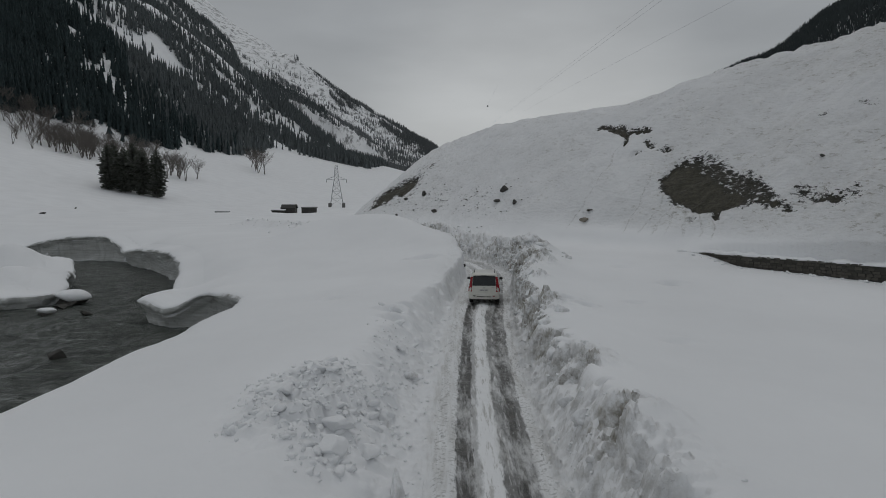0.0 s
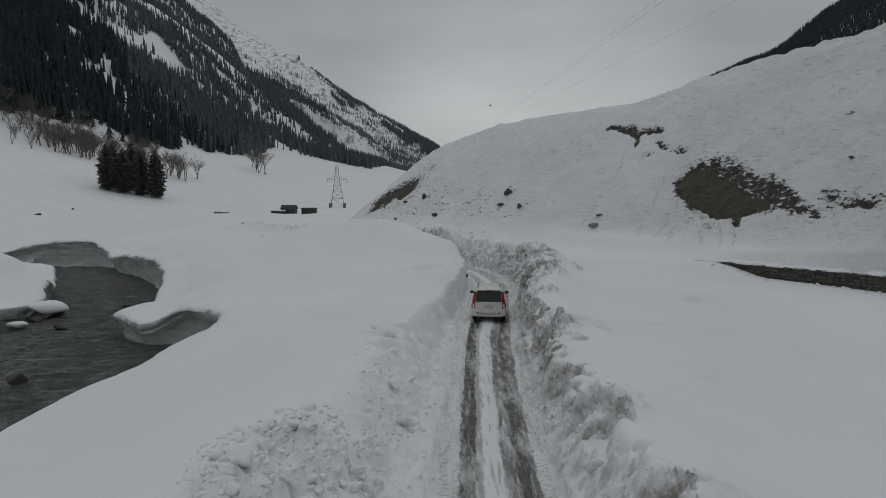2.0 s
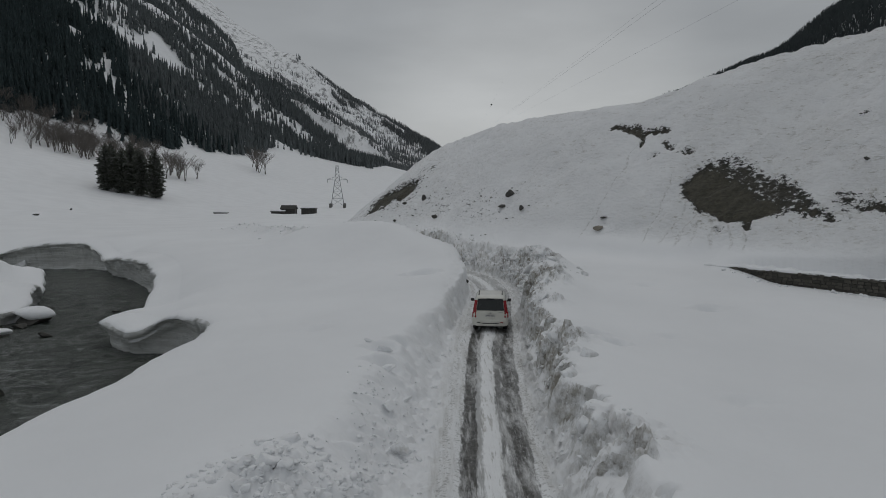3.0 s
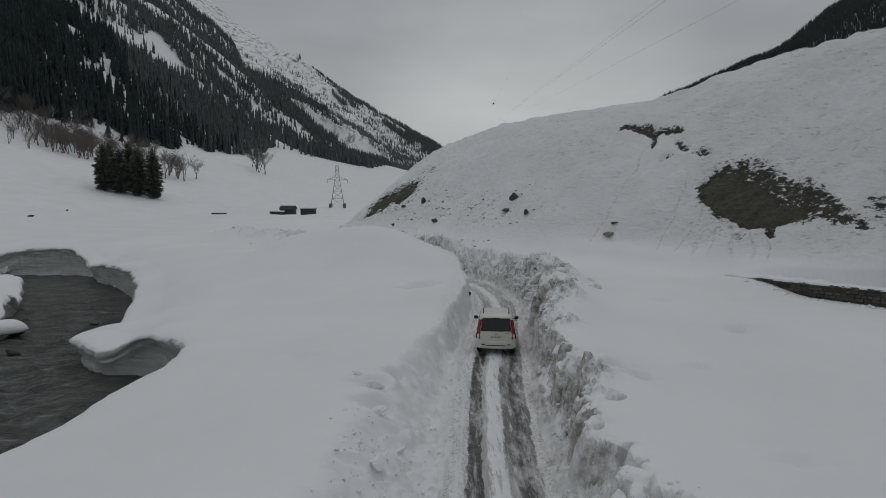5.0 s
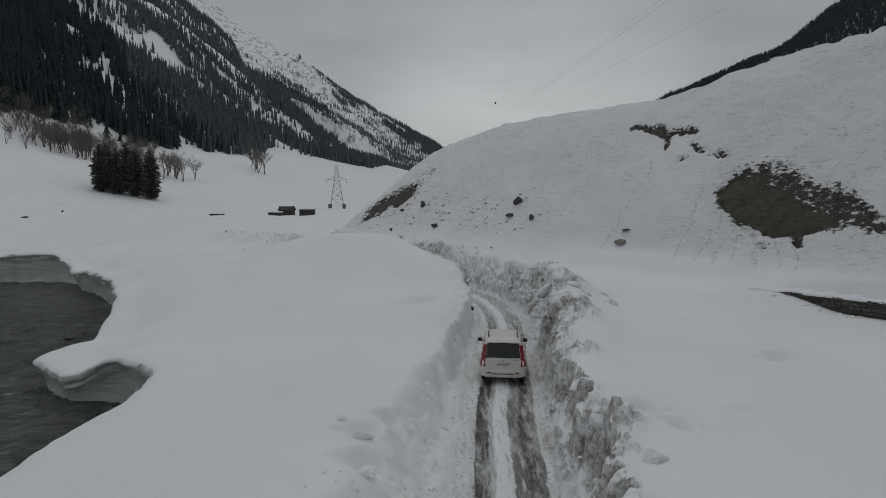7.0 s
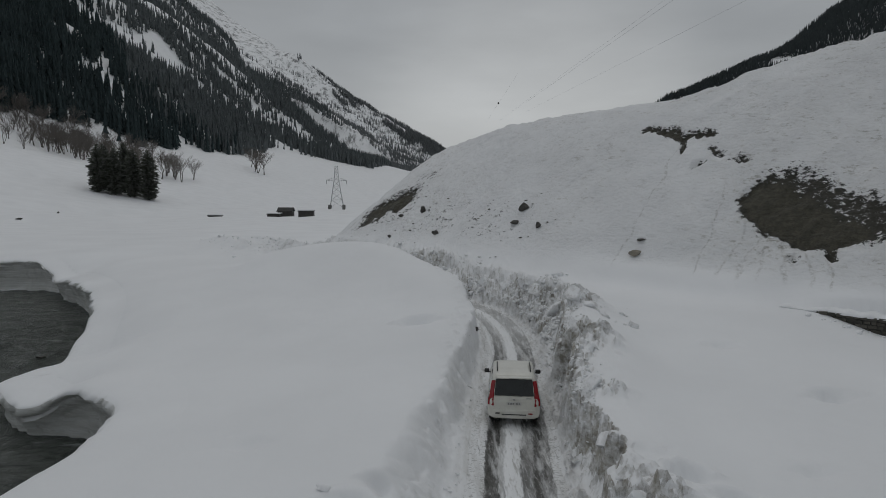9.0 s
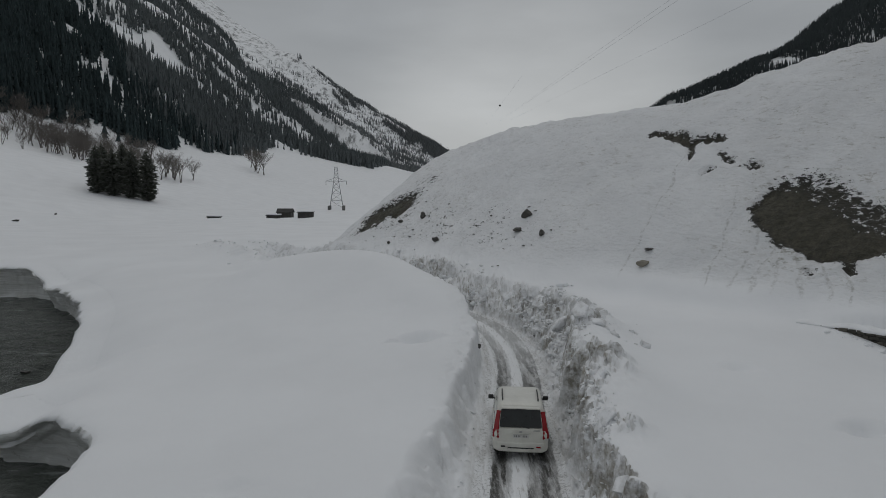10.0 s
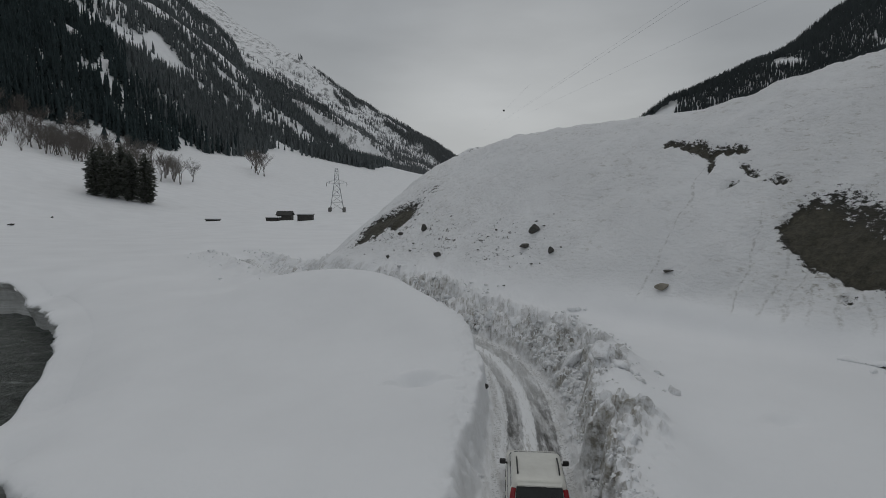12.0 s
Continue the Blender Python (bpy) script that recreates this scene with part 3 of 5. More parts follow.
    # a low windrow of crumbs along the foot of the bank
    windrow = np.exp(-(((d - 1.58 - 0.10 * chunk) / 0.20) ** 2)) * step(by, 58, 48)
    heap = np.zeros_like(bx)
    for cx, cy, r in ((6.2, 38.8, 1.1), (6.6, 44.6, 1.7), (7.6, 46.4, 1.0), (5.6, 50.2, 1.6), (4.4, 55.0, 1.6), (1.6, 60.6, 1.6), (-2.6, 66.0, 1.8), (4.9, 26.8, 0.8), (4.5, 18.0, 0.8), (4.4, 13.5, 0.9), (5.2, 33.0, 0.7)):
        heap = np.maximum(heap, np.exp(-(((bx - cx) / r) ** 2) - (((by - cy) / r) ** 2)))
    rim = rim + heap * (0.10 + 0.60 * (big - 0.25) + 0.30 * (medium - 0.3) + 0.20 * (small - 0.3))
    rubble = np.exp(-((((bx + 3.3) / 1.9) ** 2 + ((by - 15.3) / 3.0) ** 2) ** 1.5))
    rubble = rubble + 0.7 * np.exp(-(((bx + 1.6) / 0.9) ** 2) - (((by - 20.5) / 3.0) ** 2))
    rim = rim + np.minimum(rubble, 1) * (0.05 + 0.10 * chunk + 0.42 * (medium - 0.25) + 0.30 * (small - 0.3) + 0.10 * (tiny - 0.3))
    drift = np.exp(-(((d + 4.2) / 2.6) ** 2)) * step(by, 44, 54) * step(by, 105, 90) * (d < 0)
    rim = rim + 0.55 * drift
    scuff = np.exp(-(((d + 2.4) / 0.8) ** 2)) * (d < 0) * step(by, 66, 50)
    far_heap = np.exp(-(((np.abs(d) - 3.4) / 1.9) ** 2)) * step(by, 62, 70) * step(by, 112, 96)
    rim = rim + far_heap * (0.10 + 0.15 * chunk + 0.6 * (medium - 0.3) + 0.3 * (small - 0.3)) * np.where(d > 0, 1.0, 0.9)
    rim = rim + 0.55 * np.exp(-(((np.abs(d) - 3.2) / 1.3) ** 2)) * step(by, 76, 84) * step(by, 112, 96)
    zb = road_z * (1 - up) + rim * up
    zb = zb + 0.62 * kerb * (0.75 + 0.5 * (medium - 0.3)) + tumbled * (0.30 * swell + 0.22 * (medium - 0.32) + 0.22 * (small - 0.32) + 0.10 * (tiny - 0.3))
    zb = zb + bank * gust * relief + 0.22 * wall * (medium - 0.36) + 0.6 * skirt * (1 - up_right) * (d > 0) * (0.30 * (small - 0.3) + 0.22 * (tiny - 0.3)) + windrow * (0.05 + 0.28 * (small - 0.25) + 0.16 * (tiny - 0.3)) + 0.55 * spill * (0.5 * (medium - 0.35) + 0.4 * (small - 0.35)) + scuff * (0.13 * (small - 0.3) + 0.10 * (medium - 0.3) + 0.06 * (tiny - 0.3))
    left_face = np.exp(-(((d + 2.05) / 0.5) ** 2)) * step(by, 20, 30) * step(by, 110, 80)
    soiled = np.interp(by, [8, 20, 27, 44, 58], [0.35, 0.45, 1.2, 1.2, 0.6])
    dirt[box] = np.clip(0.05 * left_face + soiled * (1.2 * wall + 0.40 * bank) + 0.3 * spill + 0.9 * heap + 0.8 * kerb + 1.2 * kerb_cut + 0.4 * tumbled + 0.5 * far_heap * (d > 0) + 0.1 * scuff, 0, 1)
    for cx, cy, r, deep in DENTS:
        q = np.hypot(bx - cx, (by - cy) * 1.3) / r
        zb = zb - 2.2 * deep * np.exp(-(q**2)) + 0.5 * deep * np.exp(-((q - 1.7) ** 2) * 3) * (by > cy)
    wa, wb = np.array(WALL[0]), np.array(WALL[1])
    wt = (wb - wa) / np.linalg.norm(wb - wa)
    along = (bx - wa[0]) * wt[0] + (by - wa[1]) * wt[1]
    front = (bx - wa[0]) * wt[1] - (by - wa[1]) * wt[0]
    front = -front
    cut = step(front, 0.80, 0.45) * step(front, -9, -1.0) * step(along, 0.3, 5.0)
    zb = zb - cut * np.maximum(zb - np.interp(along, [0, 5, 16], [1.6, 1.1, 0.8]), 0)
    back = step(front, 0.45, 0.8) * step(front, 3.0, 1.2) * step(along, -0.5, 0.5)
    zb = zb + back * np.maximum(WALL_TOP + 0.06 - zb, 0)
    w = in_river(bx, by)
    drop = step(w, -1.6, -0.85)
    zb = zb * (1 - drop) - 3.3 * drop
    z = z.copy()
    z[box] = zb
    hx = HILL_N[0] * x + HILL_N[1] * y
    hill = step(hill_height(x, y), 0.6, 3.0) * step(hx, 140, 110)
    bare = np.where(np.hypot(x, y) < 160, bare_mask(x, y), 0)
    ragged = fbm(x, y, 1.2, 4, 81)
    z = z - 0.40 * step(bare, 0.40, 0.75) + 0.22 * ragged * step(bare, 0.3, 0.6)
    hu = HILL_D[0] * x + HILL_D[1] * y
    crusty = hill * np.where(np.hypot(x, y) < 130, 1.0, 0.0)
    z = z + crusty * (0.15 * np.interp(hu, [10, 30, 42], [1.9, 1.5, 1.0]) * fbm(x, y, 1.5, 3, 161, 0.6) + 0.07 * fbm(hu, hx * 0.5, 4.0, 2, 163)) * (1 - step(bare, 0.4, 0.7))
    hill = hill * np.interp(hu, [12, 24, 36, 50, 70], [0.95, 0.75, 0.42, 0.34, 0.40])
    crag = step(y, 1640, 1800) * step(z, 25, 70)
    road_d = np.where(y > 100, 50, road_d)
    return z, np.clip(road_d, -50, 50), dirt, hill, bare, crag


def axis(lo, hi, spans):
    """Grid lines from lo to hi; spans: (from, to, pitch); past them the pitch grows with the distance."""
    vals = [lo]
    while vals[-1] < hi:
        v = vals[-1]
        pitch = None
        for a, b, p in spans:
            if a <= v < b:
                pitch = p
                break
        if pitch is None:
            edge = min((s for s in spans), key=lambda s: min(abs(v - s[0]), abs(v - s[1])))
            far = min(abs(v - edge[0]), abs(v - edge[1]))
            pitch = edge[2] + 0.035 * far
            if v < edge[0]:
                pitch = min(pitch, edge[0] - v + 1e-6)
        vals.append(v + pitch)
    return np.array(vals)


def mesh_from(name, verts, faces, material, smooth=True):
    """A mesh from arrays; faces all with the same number of corners."""
    me = bpy.data.meshes.new(name)
    verts, faces = np.asarray(verts, np.float32), np.asarray(faces, np.int32)
    n = faces.shape[1]
    me.vertices.add(len(verts))
    me.vertices.foreach_set("co", verts.ravel())
    me.loops.add(faces.size)
    me.loops.foreach_set("vertex_index", faces.ravel())
    me.polygons.add(len(faces))
    me.polygons.foreach_set("loop_start", np.arange(len(faces), dtype=np.int32) * n)
    me.polygons.foreach_set("use_smooth", np.full(len(faces), smooth))
    me.update(calc_edges=True)
    me.validate()
    if material:
        me.materials.append(material)
    return me


def grid_faces(nx, ny):
    i, j = np.meshgrid(np.arange(nx - 1), np.arange(ny - 1))
    a = (j * nx + i).ravel()
    return np.stack([a, a + 1, a + nx + 1, a + nx], 1)


def build_ground():
    xs = axis(-3000, 3000, [(-60, -26, 0.7), (-26, -7, 0.45), (-7, -1.9, 0.13), (-1.9, 7.5, 0.075), (7.5, 34, 0.30)])
    ys = axis(-300, 4700, [(-12, 8, 0.8), (8, 30, 0.085), (30, 56, 0.12), (56, 100, 0.28)])
    X, Y = np.meshgrid(xs, ys)
    x, y = X.ravel(), Y.ravel()
    z, road_d, dirt, hill, bare, crag = ground_height(x, y)
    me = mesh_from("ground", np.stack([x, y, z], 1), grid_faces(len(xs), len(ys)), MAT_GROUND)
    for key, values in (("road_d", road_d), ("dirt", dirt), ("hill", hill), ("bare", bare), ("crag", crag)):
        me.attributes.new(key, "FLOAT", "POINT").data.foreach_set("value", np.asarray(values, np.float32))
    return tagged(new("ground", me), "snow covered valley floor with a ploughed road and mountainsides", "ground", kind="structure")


ground = build_ground()


def height_at(x, y):
    return float(ground_height(np.array([float(x)]), np.array([float(y)]))[0][0])


def build_bank(name, line, side, label):
    """The undercut snow edge along the river: rounded lip, layered face, foot in the water."""
    line = curve_points([tuple(p) for p in line[::3]], 8)
    tangent = np.gradient(line, axis=0)
    tangent /= np.linalg.norm(tangent, axis=1, keepdims=True) + 1e-9
    out = np.stack([-tangent[:, 1], tangent[:, 0]], 1) * side
    run = np.concatenate([[0], np.cumsum(np.linalg.norm(np.diff(line, axis=0), axis=1))])
    inner = line - out * 1.6
    top = field_height(inner[:, 0], inner[:, 1])
    n1, n2, n3 = fbm(run, run * 0, 6.0, 3, 91), fbm(run, run * 0 + 5, 1.5, 3, 93), fbm(run, run * 0 + 9, 0.6, 2, 95)
    prof = [(-3.2, None), (-2.1, None), (-1.2, 0.0), (-0.6, -0.03), (-0.2, -0.10), (0.04, -0.22), (0.16, -0.40), (0.10, -0.52), (-0.10, -0.58), (-0.08, -0.74), (-0.20, -0.80),
            (-0.18, -0.98), (-0.34, -1.06), (-0.36, -1.4), (-0.46, -1.7), (-0.44, -2.0), (-0.62, -2.5), (-0.66, -2.9), (-0.30, -9.0)]
    rows = []
    for k, (o, dz) in enumerate(prof):
        wob = 0.0 if k < 2 else 0.28 * n1 + 0.16 * n2 * step(np.array(k), 2, 6) + (0.09 * n3 + 0.12 * fbm(run, run * 0 + 1.7 * k, 2.0, 3, 97)) * (k > 5)
        px, py = line[:, 0] + out[:, 0] * (o + wob), line[:, 1] + out[:, 1] * (o + wob)
        if dz is None:
            z = field_height(px, py) + (0.006 if k else -0.05)
        elif dz < -5:
            z = np.full(len(line), -3.0)
        else:
            z = top + 0.006 + dz * (1 + 0.25 * n1 * (k > 6))
        rows.append(np.stack([px, py, np.maximum(z, -3.0)], 1))
    verts = np.stack(rows, 1).reshape(-1, 3)
    faces = grid_faces(len(prof), len(line))
    if side < 0:
        faces = faces[:, ::-1]
    me = mesh_from(name, verts, faces, MAT_GROUND)
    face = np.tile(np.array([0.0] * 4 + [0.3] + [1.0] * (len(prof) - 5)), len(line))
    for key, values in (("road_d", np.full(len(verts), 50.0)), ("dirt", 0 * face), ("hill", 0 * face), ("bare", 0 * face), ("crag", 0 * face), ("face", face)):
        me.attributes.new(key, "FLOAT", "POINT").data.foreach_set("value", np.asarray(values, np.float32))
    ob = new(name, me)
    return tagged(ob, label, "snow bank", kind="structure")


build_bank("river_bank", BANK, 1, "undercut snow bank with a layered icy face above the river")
build_bank("river_bank", OPPOSITE, 1, "rounded deep snow bank on the far side of the river")
wx = np.concatenate([np.linspace(-145, -62, 30), np.linspace(-61.6, -9, 170)])
wy = np.concatenate([np.linspace(-95, 9, 20), np.linspace(9.4, 84, 250)])
WX, WY = np.meshgrid(wx, wy)
WZ = -2.62 + 0.075 * fbm(WX + 0.5 * WY, WY * 0.5 - WX, 2.2, 3, 141) + 0.06 * fbm(WX, WY, 0.8, 2, 143)
tagged(new("water", mesh_from("water", np.stack([WX.ravel(), WY.ravel(), WZ.ravel()], 1), grid_faces(len(wx), len(wy)), MAT_WATER)),
       "dark grey shallow river with ripples, foamy patches and glints put into its colour", "river", kind="structure")

# ---- things ----


def part(name, bm, material, parent=None, label="", smooth=False):
    """Links a bmesh as one mesh object under its parent."""
    me = bpy.data.meshes.new(name)
    bm.to_mesh(me)
    bm.free()
    if material:
        me.materials.append(material)
    if smooth:
        me.polygons.foreach_set("use_smooth", [True] * len(me.polygons))
    ob = new(name, me)
    ob.parent = parent
    if label:
        ob["label"] = label
    return ob


def box_bm(cx, cy, cz, sx, sy, sz, bevel=0.0, bm=None, turn=None):
    bm = bm or bmesh.new()
    ret = bmesh.ops.create_cube(bm, size=1.0)
    for v in ret["verts"]:
        co = Vector((v.co.x * sx, v.co.y * sy, v.co.z * sz))
        if turn:
            co = turn @ co
        v.co = co + Vector((cx, cy, cz))
    if bevel:
        edges = list({e for v in ret["verts"] for e in v.link_edges})
        bmesh.ops.bevel(bm, geom=edges, offset=bevel, segments=2, affect="EDGES", profile=0.6)
    return bm


def rod(bm, a, b, r0, r1=None, sides=4):
    """A tapered prism from a to b."""
    a, b = Vector(a), Vector(b)
    r1 = r0 if r1 is None else r1
    way = (b - a).normalized()
    side = way.orthogonal().normalized()
    other = way.cross(side)
    rings = []
    for p, r in ((a, r0), (b, r1)):
        rings.append([bm.verts.new(p + (side * math.cos(t) + other * math.sin(t)) * r) for t in (2 * math.pi * k / sides for k in range(sides))])
    for k in range(sides):
        bm.faces.new((rings[0][k], rings[0][(k + 1) % sides], rings[1][(k + 1) % sides], rings[1][k]))
    bm.faces.new(rings[0][::-1])
    bm.faces.new(rings[1])


def lump_bm(size, seed, rough=0.25, detail=2, flat=(1, 1, 1), planes=3, reach=0.72):
    """An uneven boulder."""
    bm = bmesh.new()
    bmesh.ops.create_icosphere(bm, subdivisions=detail, radius=1.0)
    off = Vector((seed * 7.31, seed * 3.17, seed * 1.93))
    for v in bm.verts:
        n = noise.noise(v.co * 1.1 + off) * 1.2 + noise.noise(v.co * 2.7 + off) * 0.6
        c = v.co * (1 + rough * n)
        # cleaved sides
        for k in range(planes):
            ax = Vector((math.sin(seed + k * 2.1), math.cos(seed * 1.7 + k), math.sin(seed * 0.6 + k * 1.3))).normalized()
            over = c.dot(ax) - reach
            if over > 0:
                c = c - ax * over * 0.85
        v.co = Vector((c.x * flat[0], c.y * flat[1], c.z * flat[2])) * size
    return bm


# -- rocks on the hillside, in the river and on the far meadow


def rock(x, y, size, label, seed, flat=(1, 0.8, 0.75), sink=0.25, base=None, material=None, group="", snow=0.0):
    z = height_at(x, y) if base is None else base
    ob = part("rock", lump_bm(size, seed, 0.38, 3 if size > 0.3 else 2, flat, 7, 0.5), material or MAT_ROCK)
    ob.location = (x, y, z + size * flat[2] * (1 - 2 * sink))
    tagged(ob, label, "rock", group)
    if snow:
        cap = lump_bm(size * snow, seed + 3, 0.12, 3, (flat[0] * 0.95, flat[1] * 0.95, 0.42))
        c = part("snow_cap", cap, MAT_SNOW, ob, "smooth cap of fresh snow", True)
        c.location = (0, 0, size * flat[2] * 0.72)
    return ob


MAT_TAN = grain_material("tan_rock", (0.16, 0.145, 0.115), (0.30, 0.275, 0.23), 3.0, 0.85, 0.6, 0.06)
rock(6.9, 67.1, 0.58, "large dark grey boulder lying on the snowy hillside", 1.0, (1.0, 0.8, 0.8))
rock(6.0, 66.4, 0.5, "flat dark slab of rock in the hillside snow", 2.0, (1.2, 0.8, 0.38))
rock(7.6, 63.8, 0.42, "dark upright rock in the hillside snow", 3.0, (0.6, 0.6, 0.95))
rock(13.2, 56.1, 0.5, "tan boulder on the lower hillside", 4.0, (1.0, 0.8, 0.72), material=MAT_TAN)
rock(13.9, 57.0, 0.4, "thin dark slab above the tan boulder", 4.6, (1.2, 0.7, 0.3))
rock(-2.5, 77.4, 0.5, "dark rock outcrop beside the bare slope", 5.0, (0.7, 0.7, 1.05))
rock(-1.0, 72.2, 0.42, "small dark rock at the foot of the hill", 6.0)
rock(-4.9, 79.2, 0.34, "dark rock below the bare slope", 7.0, (1.2, 0.8, 0.6))
rock(-5.9, 76.4, 0.26, "small dark stone below the bare slope", 8.0)
rock(29.8, 47.5, 0.24, "small dark stone on the snowy hillside", 9.0)
# dark lump added in place of a drain-like hole in the bank
rock(1.64, 46.1, 0.17, "dark lump standing in for a drain-like hole in the cut face of the snow bank", 9.5, (0.9, 0.8, 1.0), 0.5, 0.92)
rnd = random.Random(5)
for k in range(34):
    u, s = rnd.uniform(44, 70), rnd.uniform(42.8, 50)
    x, y = HILL_N[0] * s + HILL_D[0] * u, HILL_N[1] * s + HILL_D[1] * u
    rock(x, y, rnd.uniform(0.05, 0.13), "small dark stone showing through the hillside snow", 20 + k, (rnd.uniform(1.0, 1.9), 0.8, rnd.uniform(0.4, 0.7)), group="stones on the hillside")
rock(-21.6, 32.7, 0.62, "wet dark boulder standing in the river", 10.0, (1.1, 0.8, 0.8), 0.35, -2.62)
rock(-26.8, 44.3, 0.42, "wet stone with a white fringe in the river", 11.0, (1.2, 0.8, 0.7), 0.3, -2.62)
rock(-30.5, 47.1, 0.55, "low wet stone in the river", 12.0, (1.3, 0.8, 0.5), 0.3, -2.62)
rock(-30.0, 44.6, 0.55, "low river stone under a cap of snow", 13.0, (1.4, 0.8, 0.45), 0.3, -2.62, snow=1.0)
rock(-30.6, 48.9, 1.15, "river boulder under a thick cap of snow", 14.0, (1.3, 0.9, 0.5), 0.3, -2.62, snow=1.05)
rock(-32.6, 53.6, 0.35, "small wet stone in the river", 15.0, (1.3, 0.8, 0.5), 0.3, -2.62)
rock(-26.5, 52.5, 0.3, "small wet stone in the river", 16.0, (1.3, 0.8, 0.5), 0.3, -2.62)
rock(-193.9, 345.6, 1.8, "dark fallen trunk half buried in snow", 17.0, (2.4, 0.7, 0.5), material=MAT_BARK)
rock(-140.7, 210.5, 0.9, "dark stone in the far snowfield", 18.0, (1.6, 0.7, 0.5))
rock(-150.0, 245.0, 0.6, "dark stone in the far snowfield", 19.0)

# -- broken snow


def chunk_cloud(name, spots, label):
    """Many uneven lumps of snow in one mesh; spots: x, y, z, size rows."""
    bm = bmesh.new()
    bmesh.ops.create_icosphere(bm, subdivisions=2, radius=1.0)
    base = np.array([v.co[:] for v in bm.verts])
    tris = np.array([[v.index for v in f.verts] for f in bm.faces])
    bm.free()
    gen = np.random.default_rng(11)
    shapes = []
    for k in range(12):
        pts = base.copy()
        for _ in range(14):
            ax = gen.normal(size=3)
            ax /= np.linalg.norm(ax)
            over = np.maximum(pts @ ax - gen.uniform(0.35, 0.7), 0)
            pts = pts - over[:, None] * ax * 0.9
        pts *= 1 + gen.normal(size=(len(pts), 1)) * 0.09
        shapes.append(pts)
    verts, faces = [], []
    for k, (x, y, z, r) in enumerate(spots):
        t = gen.uniform(0, 6.28)
        c, s = math.cos(t), math.sin(t)
        pts = shapes[k % 12] * r * (1, gen.uniform(0.65, 1), gen.uniform(0.5, 0.85))
        pts = np.stack([c * pts[:, 0] - s * pts[:, 1] + x, s * pts[:, 0] + c * pts[:, 1] + y, pts[:, 2] + z], 1)
        faces.append(tris + k * len(base))
        verts.append(pts)
    ob = new(name, mesh_from(name, np.vstack(verts), np.vstack(faces), MAT_DIRTY if "dirty" in label else MAT_SNOW, True))
    return tagged(ob, label, "snow", kind="stuff")


def spots_on(xs, ys, sizes, sink=0.1):
    z = ground_height(np.asarray(xs), np.asarray(ys))[0]
    return np.stack([xs, ys, z + np.asarray(sizes) * (0.22 - sink), sizes], 1)


def road_offset(run, d):
    """Places beside the road: run metres along it, d metres to the right."""
    seg = np.diff(ROAD, axis=0)
    ln = np.hypot(seg[:, 0], seg[:, 1])
    at = np.concatenate([[0], np.cumsum(ln)])
    x, y = np.interp(run, at, ROAD[:, 0]), np.interp(run, at, ROAD[:, 1])
    x2, y2 = np.interp(run + 0.3, at, ROAD[:, 0]), np.interp(run + 0.3, at, ROAD[:, 1])
    tx, ty = x2 - x, y2 - y
    n = np.hypot(tx, ty) + 1e-9
    return x + d * ty / n, y - d * tx / n


